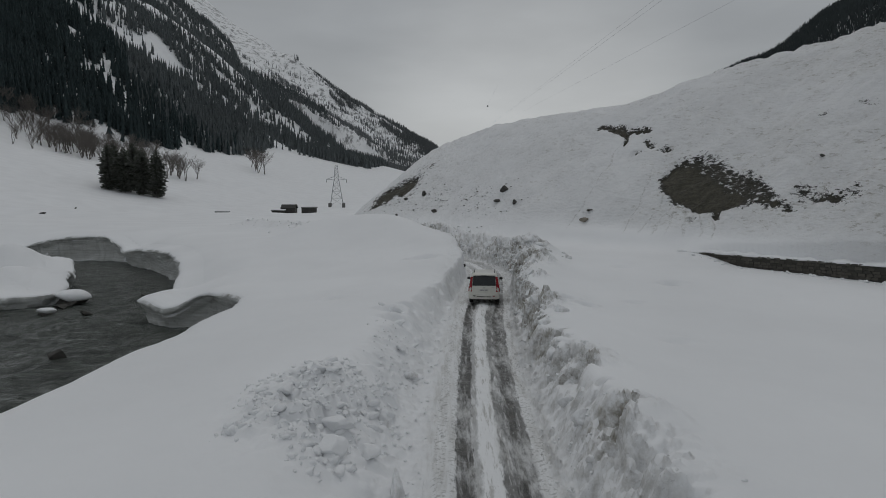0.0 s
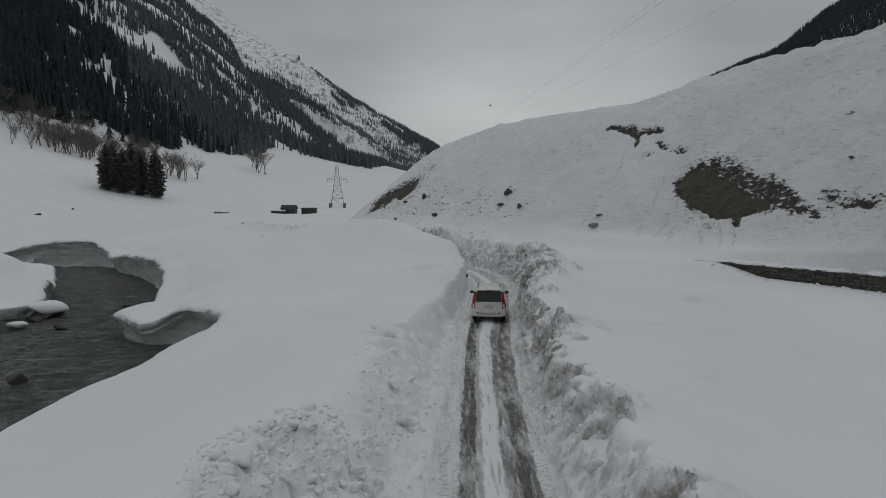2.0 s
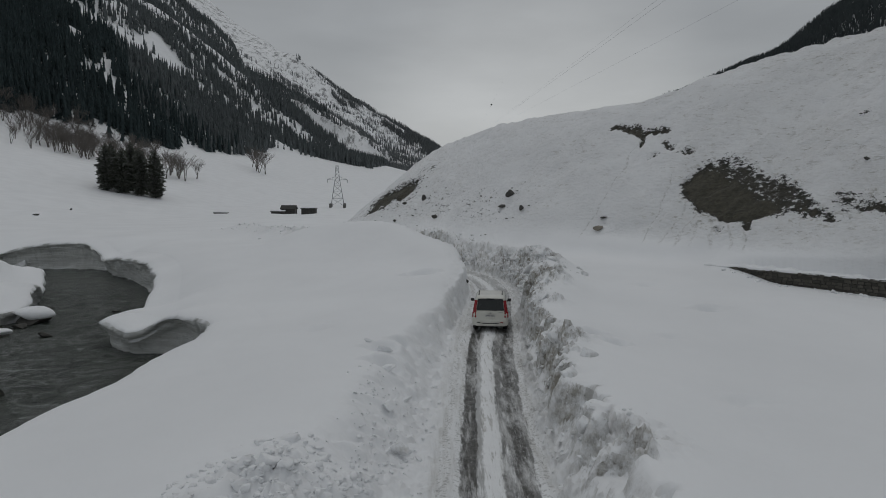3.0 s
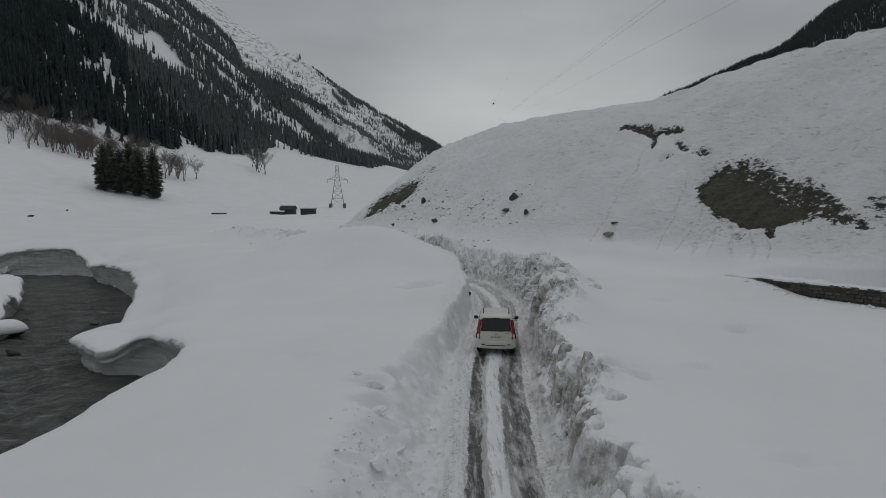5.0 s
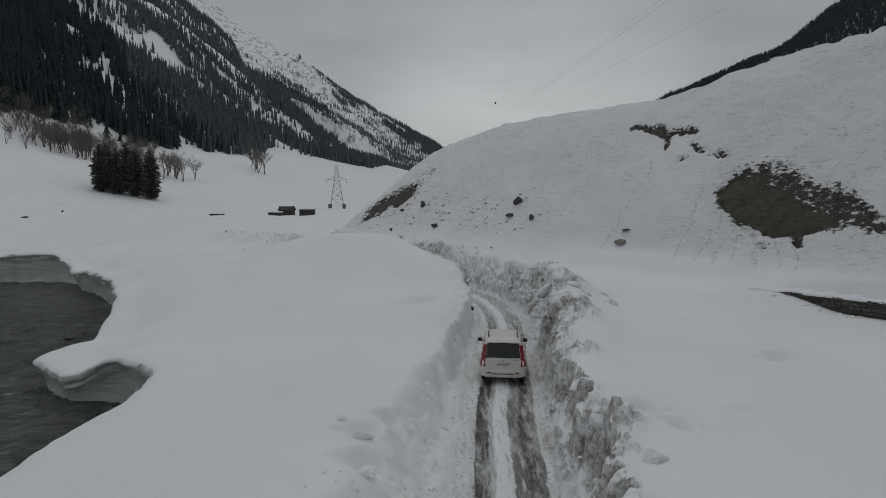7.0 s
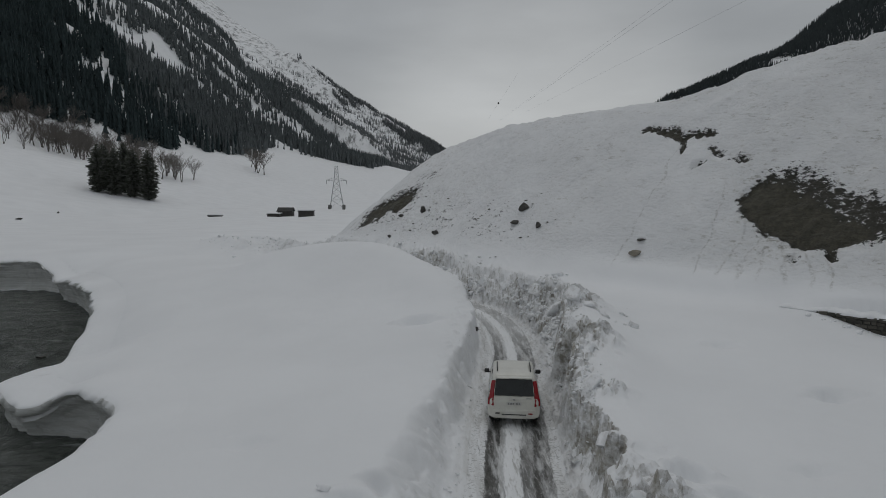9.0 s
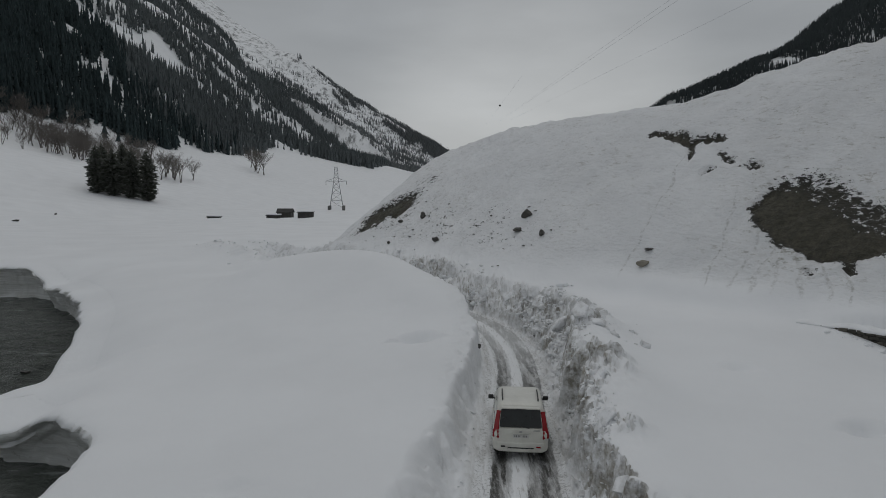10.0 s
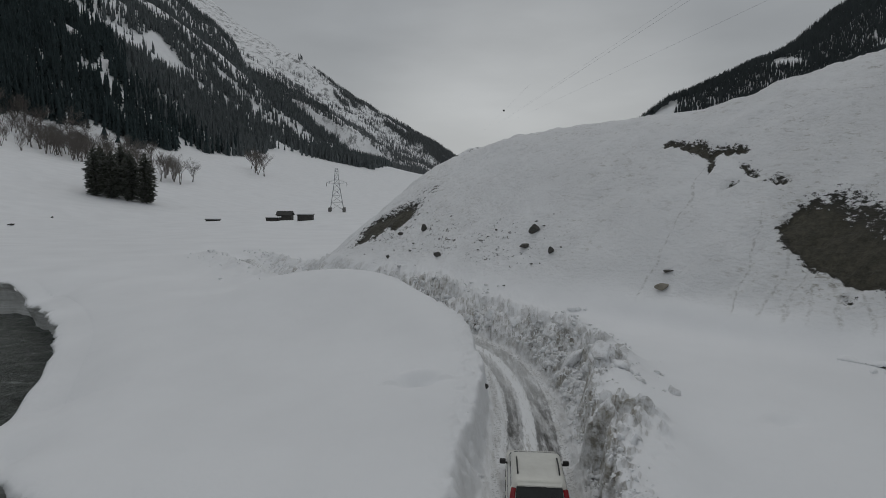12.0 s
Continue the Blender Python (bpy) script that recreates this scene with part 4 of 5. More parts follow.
def build_rubble():
    g = np.random.default_rng(3)
    n = 1500
    xs, ys = g.normal(-3.3, 1.5, n), g.normal(15.2, 2.4, n)
    keep = (xs < 0.0) & (xs > -6.2) & (ys > 11.6) & (ys < 21.5) & (((xs + 3.3) / 2.2) ** 2 + ((ys - 15.3) / 3.4) ** 2 < 1.0 + 0.5 * fbm(xs, ys, 1.3, 2, 97))
    xs, ys = xs[keep], ys[keep]
    chunk_cloud("snow_rubble", spots_on(xs, ys, g.gamma(1.9, 0.042, len(xs)) + 0.03, 0.32), "tumbled lumps of clean snow beside the road")
    n = 260
    xs, ys = g.normal(-1.7, 0.5, n), g.uniform(17, 26, n)
    chunk_cloud("snow_rubble", spots_on(xs, ys, g.gamma(1.8, 0.02, n) + 0.02), "small lumps of snow along the road edge")
    n = 2600
    run = 60 + g.uniform(6, 62, n)
    d = 1.75 + np.abs(g.normal(0, 0.70, n))
    keep = fbm(run, d * 0.6, 2.4, 3, 99) > 0.12
    run, d = run[keep], d[keep]
    n = len(run)
    xs, ys = road_offset(run, d)
    chunk_cloud("snow_rubble", spots_on(xs, ys, g.gamma(1.3, 0.034, n) + 0.02, 0.2), "dirty broken snow thrown up along the road")
    n = 1300
    run = 60 + g.uniform(6, 60, n)
    d = g.uniform(1.45, 2.5, n)
    keep = fbm(run, d, 1.8, 3, 105) > -0.1
    run, d = run[keep], d[keep]
    xs, ys = road_offset(run, d)
    chunk_cloud("snow_rubble", spots_on(xs, ys, g.gamma(1.4, 0.022, len(xs)) + 0.02, 0.15), "crumbs of dirty snow spilled at the foot of the bank")
    n = 1700
    run = 60 + g.uniform(42, 70, n)
    d = np.where(g.random(n) < 0.5, g.uniform(1.75, 3.4, n), 1.9 + np.abs(g.normal(0, 1.6, n)))
    keep = fbm(run, d, 2.6, 3, 107) > -0.15
    run, d = run[keep], d[keep]
    n = len(run)
    xs, ys = road_offset(run, d)
    chunk_cloud("snow_rubble", spots_on(xs, ys, g.gamma(1.5, 0.07, n) + 0.04, 0.2), "dirty heaped blocks of snow at the bend of the road")
    n = 1100
    run = 60 + g.uniform(66, 118, n)
    d = (1.9 + np.abs(g.normal(0, 1.7, n))) * np.where((g.random(n) < 0.4) & (run > 86), -1, 1)
    xs, ys = road_offset(run, d)
    chunk_cloud("snow_rubble", spots_on(xs, ys, g.gamma(1.6, 0.05, n) + 0.04), "broken snow along the far stretch of the road")
    n = 260
    run = 60 + g.uniform(5, 46, n)
    d = -1.7 - np.abs(g.normal(0, 0.25, n))
    xs, ys = road_offset(run, d)
    chunk_cloud("snow_rubble", spots_on(xs, ys, g.gamma(1.6, 0.02, n) + 0.02), "small crumbs of snow on the road shoulder")


build_rubble()


def build_wall_foot():
    g = np.random.default_rng(13)
    t = g.uniform(1.5, 16.5, 70)
    a, b = np.array(WALL[0]), np.array(WALL[1])
    way = (b - a) / np.linalg.norm(b - a)
    off = 0.30 + np.abs(g.normal(0, 0.35, 70))
    xs, ys = a[0] + way[0] * t + way[1] * off, a[1] + way[1] * t - way[0] * off
    chunk_cloud("snow_rubble", spots_on(xs, ys, g.gamma(2.0, 0.06, 70) + 0.05), "lumps of snow at the foot of the stone wall")


build_wall_foot()


def snow_block(x, y, size, flat, seed, label, dirty=False, turn=0.0, sink=0.22):
    ob = part("snow_block", lump_bm(size, seed, 0.34, 4, flat, 8, 0.52), MAT_DIRTY if dirty else MAT_SNOW, None, "", True)
    ob.matrix_basis = pose(x, y, height_at(x, y) + size * flat[2] * (1 - 2 * sink), 0, 0, turn)
    return tagged(ob, label, "snow block", "snow blocks by the road")


snow_block(-2.55, 13.0, 0.42, (1.15, 0.8, 0.55), 31, "rounded block of clean snow in the rubble", turn=20)
snow_block(-1.75, 13.7, 0.40, (1.1, 0.8, 0.6), 32, "rounded block of clean snow in the rubble")
snow_block(-2.6, 14.2, 0.48, (1.2, 0.7, 0.55), 33, "rounded block of clean snow in the rubble", turn=-15)
snow_block(-3.6, 16.9, 0.38, (1.1, 0.8, 0.7), 34, "angular block of clean snow in the rubble")
snow_block(-1.1, 20.4, 0.33, (1.0, 0.8, 0.75), 35, "angular grey block of snow by the road", True)
snow_block(-1.0, 12.3, 0.5, (0.35, 0.9, 0.9), 36, "thin upright slab of grey snow by the road", True, 10)
for x, y, r, seed in ((-2.2, 26.9, 0.34, 37), (-1.9, 25.1, 0.30, 38), (-1.6, 22.4, 0.3, 39), (-2.9, 27.9, 0.2, 40), (-1.2, 24.0, 0.22, 62)):
    snow_block(x, y, r, (1.2, 0.8, 0.6), seed, "small lump of clean snow sunk in the field", turn=seed * 53, sink=0.4)
for x, y, r, flat, seed, turn in ((-53.0, 79.0, 1.7, (1.5, 0.45, 0.6), 71, -35), (-57.0, 78.6, 1.3, (1.5, 0.6, 0.5), 72, 20)):
    snow_block(x, y, r, flat, seed, "broken slab of old snow on the river bank", True, turn, 0.45)
BLOCKS = [(6.3, 43.9, 0.75, 41), (7.0, 45.6, 0.85, 42), (7.4, 47.0, 0.75, 43), (6.6, 49.4, 0.9, 45), (6.0, 53.4, 0.8, 46), (4.4, 57.4, 0.75, 47),
          (5.6, 40.2, 0.5, 48), (5.6, 37.0, 0.5, 50), (4.8, 33.6, 0.5, 51), (4.5, 30.6, 0.42, 52), (4.2, 26.6, 0.4, 53), (3.9, 22.6, 0.36, 54),
          (3.7, 19.6, 0.36, 55), (3.6, 16.6, 0.34, 56), (3.5, 14.6, 0.34, 57), (3.0, 60.2, 0.7, 59), (0.4, 64.2, 0.8, 60), (4.9, 24.4, 0.4, 61)]
for x, y, r, seed in BLOCKS:
    snow_block(x, y, r, (1.0, 0.8, 0.8), seed, "angular dirty grey block of ploughed snow", True, seed * 37 % 90, 0.5)

# -- retaining wall of rough stone


def build_wall():
    m = Mat("wall_stone")
    info = m.node("ShaderNodeObjectInfo")
    n = m.noise(7.0, 5, 0.7)
    col = m.mix(info.outputs["Random"], (0.050, 0.048, 0.040), (0.135, 0.125, 0.105))
    col = m.mix(m.rng(n, 0.35, 0.7, 0.0, 0.5), col, (0.03, 0.03, 0.026))
    stone_mat = m.done(col, 0.85, m.bump(n, 0.6, 0.03))
    a, b = Vector(WALL[0]), Vector(WALL[1])
    way = (b - a).normalized()
    side = Vector((-way.y, way.x))
    if side.dot(Vector(HILL_N)) < 0:
        side = -side
    length = (b - a).length
    bm = box_bm(0, 0.25, 0, length, 0.94, 1.6)
    core = part("wall_retaining", bm, MAT_ROCK)
    turn = math.atan2(way.y, way.x)
    mid = (a + b) / 2 + side * 0.25
    core.matrix_basis = pose(mid.x, mid.y, WALL_TOP - 0.84, 0, 0, math.degrees(turn))
    tagged(core, "low dark retaining wall of rough stone with snow on top", "wall", kind="structure")
    r = random.Random(8)
    meshes = []
    for k in range(7):
        sb = bmesh.new()
        bmesh.ops.create_cube(sb, size=1.0)
        bmesh.ops.subdivide_edges(sb, edges=sb.edges[:], cuts=1)
        for v in sb.verts:
            v.co *= 0.94 + 0.10 * noise.noise(v.co * 2.3 + Vector((k * 3.1, 0, 0)))
            if v.co.length > 0.8:
                v.co *= 0.93
        me = bpy.data.meshes.new("stone")
        sb.to_mesh(me)
        sb.free()
        me.materials.append(stone_mat)
        meshes.append(me)
    made = 0
    for row in range(5):
        z = 0.76 - row * 0.2
        t = -length / 2 + r.uniform(0, 0.3)
        while t < length / 2 - 0.2 and made < 298:
            w = r.uniform(0.24, 0.46)
            st = new("stone", r.choice(meshes))
            st.parent = core
            st.matrix_basis = pose(t + w / 2, -0.22 + r.uniform(-0.02, 0.03), z, r.uniform(-6, 6), r.uniform(-7, 7), r.uniform(-5, 5)) @ Matrix.Diagonal((w * r.uniform(0.86, 1.0), r.uniform(0.12, 0.2), r.uniform(0.14, 0.20), 1))
            t += w
            made += 1
    # uneven snow lying on the coping
    n, prof = 150, ((-0.30, -0.10), (-0.33, 0.02), (-0.22, 0.16), (0.1, 0.26), (0.6, 0.28), (1.1, 0.10), (1.1, -0.10))
    verts = []
    for i in range(n):
        t = length * i / (n - 1)
        thick = 0.55 + 0.45 * float(fbm(np.array([t]), np.array([3.0]), 1.1, 3, 151)[0])
        hang = 0.10 * float(fbm(np.array([t]), np.array([8.0]), 0.7, 2, 153)[0])
        for py, pz in prof:
            verts.append((t - length / 2, py + (hang if py < 0 else 0), 0.80 + pz * (max(thick, 0.12) if pz > 0 else 0.2)))
    cover = new("snow_cover", mesh_from("snow_cover", verts, grid_faces(len(prof), n), MAT_SNOW))
    cover.parent = core
    cover["label"] = "uneven snow lying on the wall"
    return core


build_wall()

# -- trees


def bare_tree_meshes(seed, height):
    r = random.Random(seed)
    trunk, twigs = bmesh.new(), bmesh.new()

    def grow(p, way, length, radius, level):
        q = p + way * length
        rod(trunk if level < 1 else twigs, p, q, radius, radius * 0.62, 5 if level < 1 else 3)
        if level >= 5:
            return
        n = (4, 4, 3, 3, 3)[level]
        for k in range(n):
            t = r.uniform(0.35, 1.0) if k else 1.0
            spread = Vector((r.uniform(-1, 1), r.uniform(-1, 1), r.uniform(-0.05, 0.6)))
            w = (way * 0.78 + spread * 0.74).normalized()
            grow(p + way * length * t, w, length * r.uniform(0.52, 0.75), radius * (0.62 if t > 0.9 else 0.45), level + 1)

    for k in range(r.choice((2, 3))):
        lean = Vector((r.uniform(-0.35, 0.35), r.uniform(-0.35, 0.35), 1)).normalized()
        grow(Vector((r.uniform(-0.4, 0.4), r.uniform(-0.4, 0.4), -0.4)), lean, height * 0.30, height * 0.0105, 0)
    return trunk, twigs


def bare_trees():
    r = random.Random(4)
    kinds = []
    for k in range(4):
        trunk, twigs = bare_tree_meshes(70 + k, 15.0)
        ob = new("bare_tree")
        part("trunk", trunk, MAT_BARK, ob)
        part("crown", twigs, MAT_BARK, ob, "fine leafless crown")
        kinds.append(tagged(ob, "leafless brown tree standing in deep snow", "tree", "bare trees at the forest edge"))
    places = [(-318, 447, 1.0), (-304, 449, 0.9), (-330, 470, 1.0), (-296, 462, 1.1), (-288, 470, 1.15), (-280, 470, 1.2), (-283, 488, 1.1), (-270, 478, 1.15), (-262, 482, 1.1),
              (-312, 480, 1.1), (-300, 492, 1.15), (-290, 500, 1.2), (-276, 505, 1.2), (-264, 510, 1.2), (-252, 492, 1.15), (-340, 500, 1.1), (-325, 510, 1.2), (-256, 470, 1.0),
              (-211, 460, 1.15), (-206, 473, 1.25), (-199, 464, 1.35), (-216, 478, 1.2), (-192, 648, 1.6), (-207, 665, 1.6), (-201, 655, 1.7), (-214, 690, 1.6), (-222, 700, 1.4),
              (-236, 476, 1.05), (-244, 486, 1.1), (-248, 505, 1.2), (-306, 512, 1.2)]
    places += [(r.uniform(-375, -255), r.uniform(490, 570), r.uniform(0.95, 1.35)) for _ in range(34)]
    places += [(r.uniform(-226, -200), r.uniform(470, 520), r.uniform(1.0, 1.3)) for _ in range(5)]
    for _ in range(38):
        y = r.uniform(462, 540)
        places.append((y * r.uniform(-0.70, -0.575), y, r.uniform(0.9, 1.3)))
    for i, (x, y, s) in enumerate(places):
        src = kinds[i % 4]
        m = pose(x, y, height_at(x, y) - 0.1, 0, 0, r.uniform(0, 360)) @ Matrix.Scale(s * 1.6, 4)
        if i < 4:
            src.matrix_basis = m
        else:
            ob = copy_thing(kinds[i % 4], Matrix.Identity(4))
            ob.matrix_basis = m


bare_trees()


def conifer_meshes(seed, height, width):
    """Trunk and a crown of drooping boughs with gaps."""
    r = random.Random(seed)
    trunk = bmesh.new()
    rod(trunk, (0, 0, -0.6), (0, 0, height * 0.97), height * 0.014, 0.04, 7)
    verts, faces = [], []
    z = height * 0.04
    while z < height * 0.985:
        f = z / height
        reach = width * (1 - f ** 4.5) ** 0.9 * (0.62 + 0.38 * min(1, f * 5)) * r.uniform(0.8, 1.1)
        n = 9 if f < 0.85 else 6
        a0 = r.uniform(0, 6.28)
        for k in range(n):
            a = a0 + 6.283 * k / n + r.uniform(-0.3, 0.3)
            ln = reach * r.uniform(0.74, 1.04)
            droop = r.uniform(0.0, 0.28)
            c, s = math.cos(a), math.sin(a)
            # a bough: five tufts along it, each a bent kite
            for t in (0.25, 0.45, 0.65, 0.85, 1.0):
                cx, cy = c * ln * t, s * ln * t
                cz = z - droop * ln * t * t * 0.8 + r.uniform(-0.15, 0.15)
                w = ln * 0.19 * r.uniform(0.7, 1.2) * (1.25 - 0.6 * t) + 0.12
                lx = ln * 0.24 * r.uniform(0.8, 1.3) + 0.1
                i = len(verts)
                drop = w * r.uniform(0.4, 0.9)
                verts += [(cx - c * lx * 0.6, cy - s * lx * 0.6, cz + 0.10), (cx - s * w, cy + c * w, cz - drop), (cx + c * lx, cy + s * lx, cz - drop * 0.7),
                          (cx + s * w, cy - c * w, cz - drop), (cx, cy, cz + 0.16)]
                faces += [(i, i + 4, i + 1), (i + 1, i + 4, i + 2), (i + 2, i + 4, i + 3), (i + 3, i + 4, i)]
        z += height * 0.022 + 0.05
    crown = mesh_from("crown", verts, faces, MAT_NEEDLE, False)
    return trunk, crown


def conifers():
    r = random.Random(9)
    kinds = []
    for k, (h, w) in enumerate(((28, 5.2), (25, 5.0), (27, 5.3))):
        trunk, crown = conifer_meshes(90 + k, h, w)
        ob = new("conifer_tree")
        part("trunk", trunk, MAT_BARK, ob)
        c = new("crown", crown)
        c.parent = ob
        kinds.append(tagged(ob, "tall dark green conifer in a clump on the snow", "tree", "conifer clump on the meadow"))
    places = [(-183.5, 331, 0.92), (-176.5, 334, 1.0), (-168.0, 337, 0.98), (-160.5, 338, 0.98), (-186.5, 342, 1.0), (-178, 347, 1.02)]
    for i, (x, y, s) in enumerate(places):
        m = pose(x, y, height_at(x, y), 0, 0, r.uniform(0, 360)) @ Matrix.Scale(s, 4)
        if i < 3:
            kinds[i].matrix_basis = m
        else:
            copy_thing(kinds[i % 3], Matrix.Identity(4)).matrix_basis = m


conifers()


def forest(name, x, y, heights, rings, sides, label, material=MAT_FOREST):
    """A wood of many conifers in one mesh."""
    g = np.random.default_rng(len(x))
    z = ground_height(x, y)[0]
    n = len(x)
    phase = g.uniform(0, 6.28, n)
    lean = g.normal(0, 0.02, (n, 2))
    girth = heights * g.uniform(0.095, 0.15, n)
    V, F = [], []
    count = 0
    for k in range(rings):
        lo, hi = k / rings, min(1.0, (k + 1.75) / rings)
        r0 = girth * (1 - lo) ** 0.85 * g.uniform(0.8, 1.15, n)
        z0, z1 = heights * (0.04 + 0.96 * lo), heights * (0.04 + 0.96 * hi)
        ring = []
        for j in range(sides):
            a = phase + 6.283 * j / sides + k
            rr = r0 * (1.0 if j % 2 else 0.62) * g.uniform(0.75, 1.2, n)
            ring.append(np.stack([x + np.cos(a) * rr + lean[:, 0] * z0, y + np.sin(a) * rr + lean[:, 1] * z0, z + z0 - rr * (0.35 if j % 2 else 0.0)], 1))
        ring.append(np.stack([x + lean[:, 0] * z1, y + lean[:, 1] * z1, z + z1], 1))
        block = np.stack(ring, 1)
        idx = count + np.arange(n)[:, None] * (sides + 1)
        for j in range(sides):
            F.append(np.concatenate([idx + j, idx + (j + 1) % sides, idx + sides], 1))
        V.append(block.reshape(-1, 3))
        count += n * (sides + 1)
    ob = new(name, mesh_from(name, np.vstack(V), np.vstack(F), material, False))
    return tagged(ob, label, "forest", kind="stuff")


GAPS = [((-640, 1020), (-560, 1030), 42), ((-580, 1030), (-535, 1060), 50), ((-545, 1060), (-515, 1130), 40), ((-440, 800), (-410, 752), 7), ((-366, 696), (-350, 668), 8), ((-530, 878), (-505, 850), 13),
        ((-470, 800), (-455, 780), 6), ((-330, 640), (-318, 610), 5), ((-300, 720), (-285, 690), 7)]


def gap_mask(x, y):
    """Open snow between the trees: gullies that run down the slope, and scattered clearings."""
    keep = np.ones(x.shape)
    for (x0, y0), (x1, y1), w in GAPS:
        ex, ey = x1 - x0, y1 - y0
        t = np.clip(((x - x0) * ex + (y - y0) * ey) / (ex * ex + ey * ey), 0, 1)
        d = np.hypot(x - x0 - t * ex, y - y0 - t * ey) + 10 * fbm(x, y, 30, 2, 17)
        keep *= step(d, w * 0.8, w * 1.15)
    return keep


def plant():
    g = np.random.default_rng(7)
    # left side
    n = 78000
    y = 440 + 1720 * g.random(n) ** 1.25
    x = -150 - 900 * g.random(n)
    left, far, right = mountain_height(x, y)
    above = left - meadow_height(x, y)
    edge = above + 10 * fbm(x, y, 60, 3, 13) - np.interp(y, [500, 560, 620, 760, 880, 1000, 1100, 1180, 1260, 1500], [12, 6, -2, -10, -12, -4, 0, -40, -80, -88])
    # clearings drawn out down the fall line
    open_n = fbm(x * 0.4, y * 1.0, np.interp(y, [500, 1200], [46, 26]), 4, 19)
    thin = np.interp(y, [500, 900, 1300, 1800, 2100], [0.95, 0.26, -0.10, -0.08, 0.0])
    keep = (edge > 0) & ((gap_mask(x, y) > 0.5) | (g.random(n) < 0.05)) & ((open_n + g.normal(0, 0.24, n) < thin) | (g.random(n) < 0.05)) & (left < 760) & (x > -0.80 * y - 40)
    keep &= g.random(n) < np.interp(y, [440, 900, 2160], [1.0, 0.85, 0.8])
    x, y = x[keep], y[keep]
    # stands beyond this line take the haze-paled needle colour
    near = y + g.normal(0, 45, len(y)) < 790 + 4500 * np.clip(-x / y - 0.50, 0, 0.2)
    h = g.uniform(16, 32, len(x))
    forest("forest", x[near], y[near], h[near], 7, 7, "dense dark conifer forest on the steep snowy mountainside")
    forest("forest", x[~near], y[~near], h[~near] * 0.9, 3, 6, "haze-paled conifers thinning out along the upper mountainside", MAT_UPPER)
    # far snowy ridge
    n = 34000
    y = 1650 + 1810 * g.random(n)
    x = 250 - 1500 * g.random(n)
    far = field_height(x, y)
    keep = (far > 22) & (far < 560) & (fbm(x, y, 70, 4, 29) + g.normal(0, 0.35, n) > 0.05 + np.clip((far - 160) / 420, 0, 0.75) - 0.8 * step(x, -330, -120) - 0.9 * step(y, 3080, 3250) * step(x, -800, -600))
    x, y = x[keep], y[keep]
    forest("forest", x, y, g.uniform(12, 22, len(x)), 2, 5, "sparse dark trees on the far snowy ridge", MAT_HAZED)
    # wood along the crest of that ridge
    n = 34000
    y = 2700 + 765 * g.random(n)
    x = 200 - 1050 * g.random(n)
    far = field_height(x, y)
    keep = (far > 22) & (fbm(x * 0.6, y, 70, 4, 47) < np.interp(x, [-850, -650, -300, 100], [-0.5, 0.05, 0.35, 0.9]) - np.interp(y, [2700, 3000, 3300], [1.3, 0.45, 0.0]))
    x, y = x[keep], y[keep]
    forest("forest", x, y, g.uniform(16, 30, len(x)), 2, 5, "haze-paled conifer wood along the crest of the far ridge", MAT_HAZED)
    # right side
    n = 40000
    y = 960 + 560 * g.random(n)
    x = 240 + 900 * g.random(n)
    _, _, right = mountain_height(x, y)
    keep = (right > 20) & (fbm(x, y, 60, 4, 37) < np.interp(x, [300, 420, 560], [-0.5, -0.05, 0.55]))
    x, y = x[keep], y[keep]
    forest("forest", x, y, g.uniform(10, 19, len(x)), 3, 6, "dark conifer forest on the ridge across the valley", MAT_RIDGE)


plant()

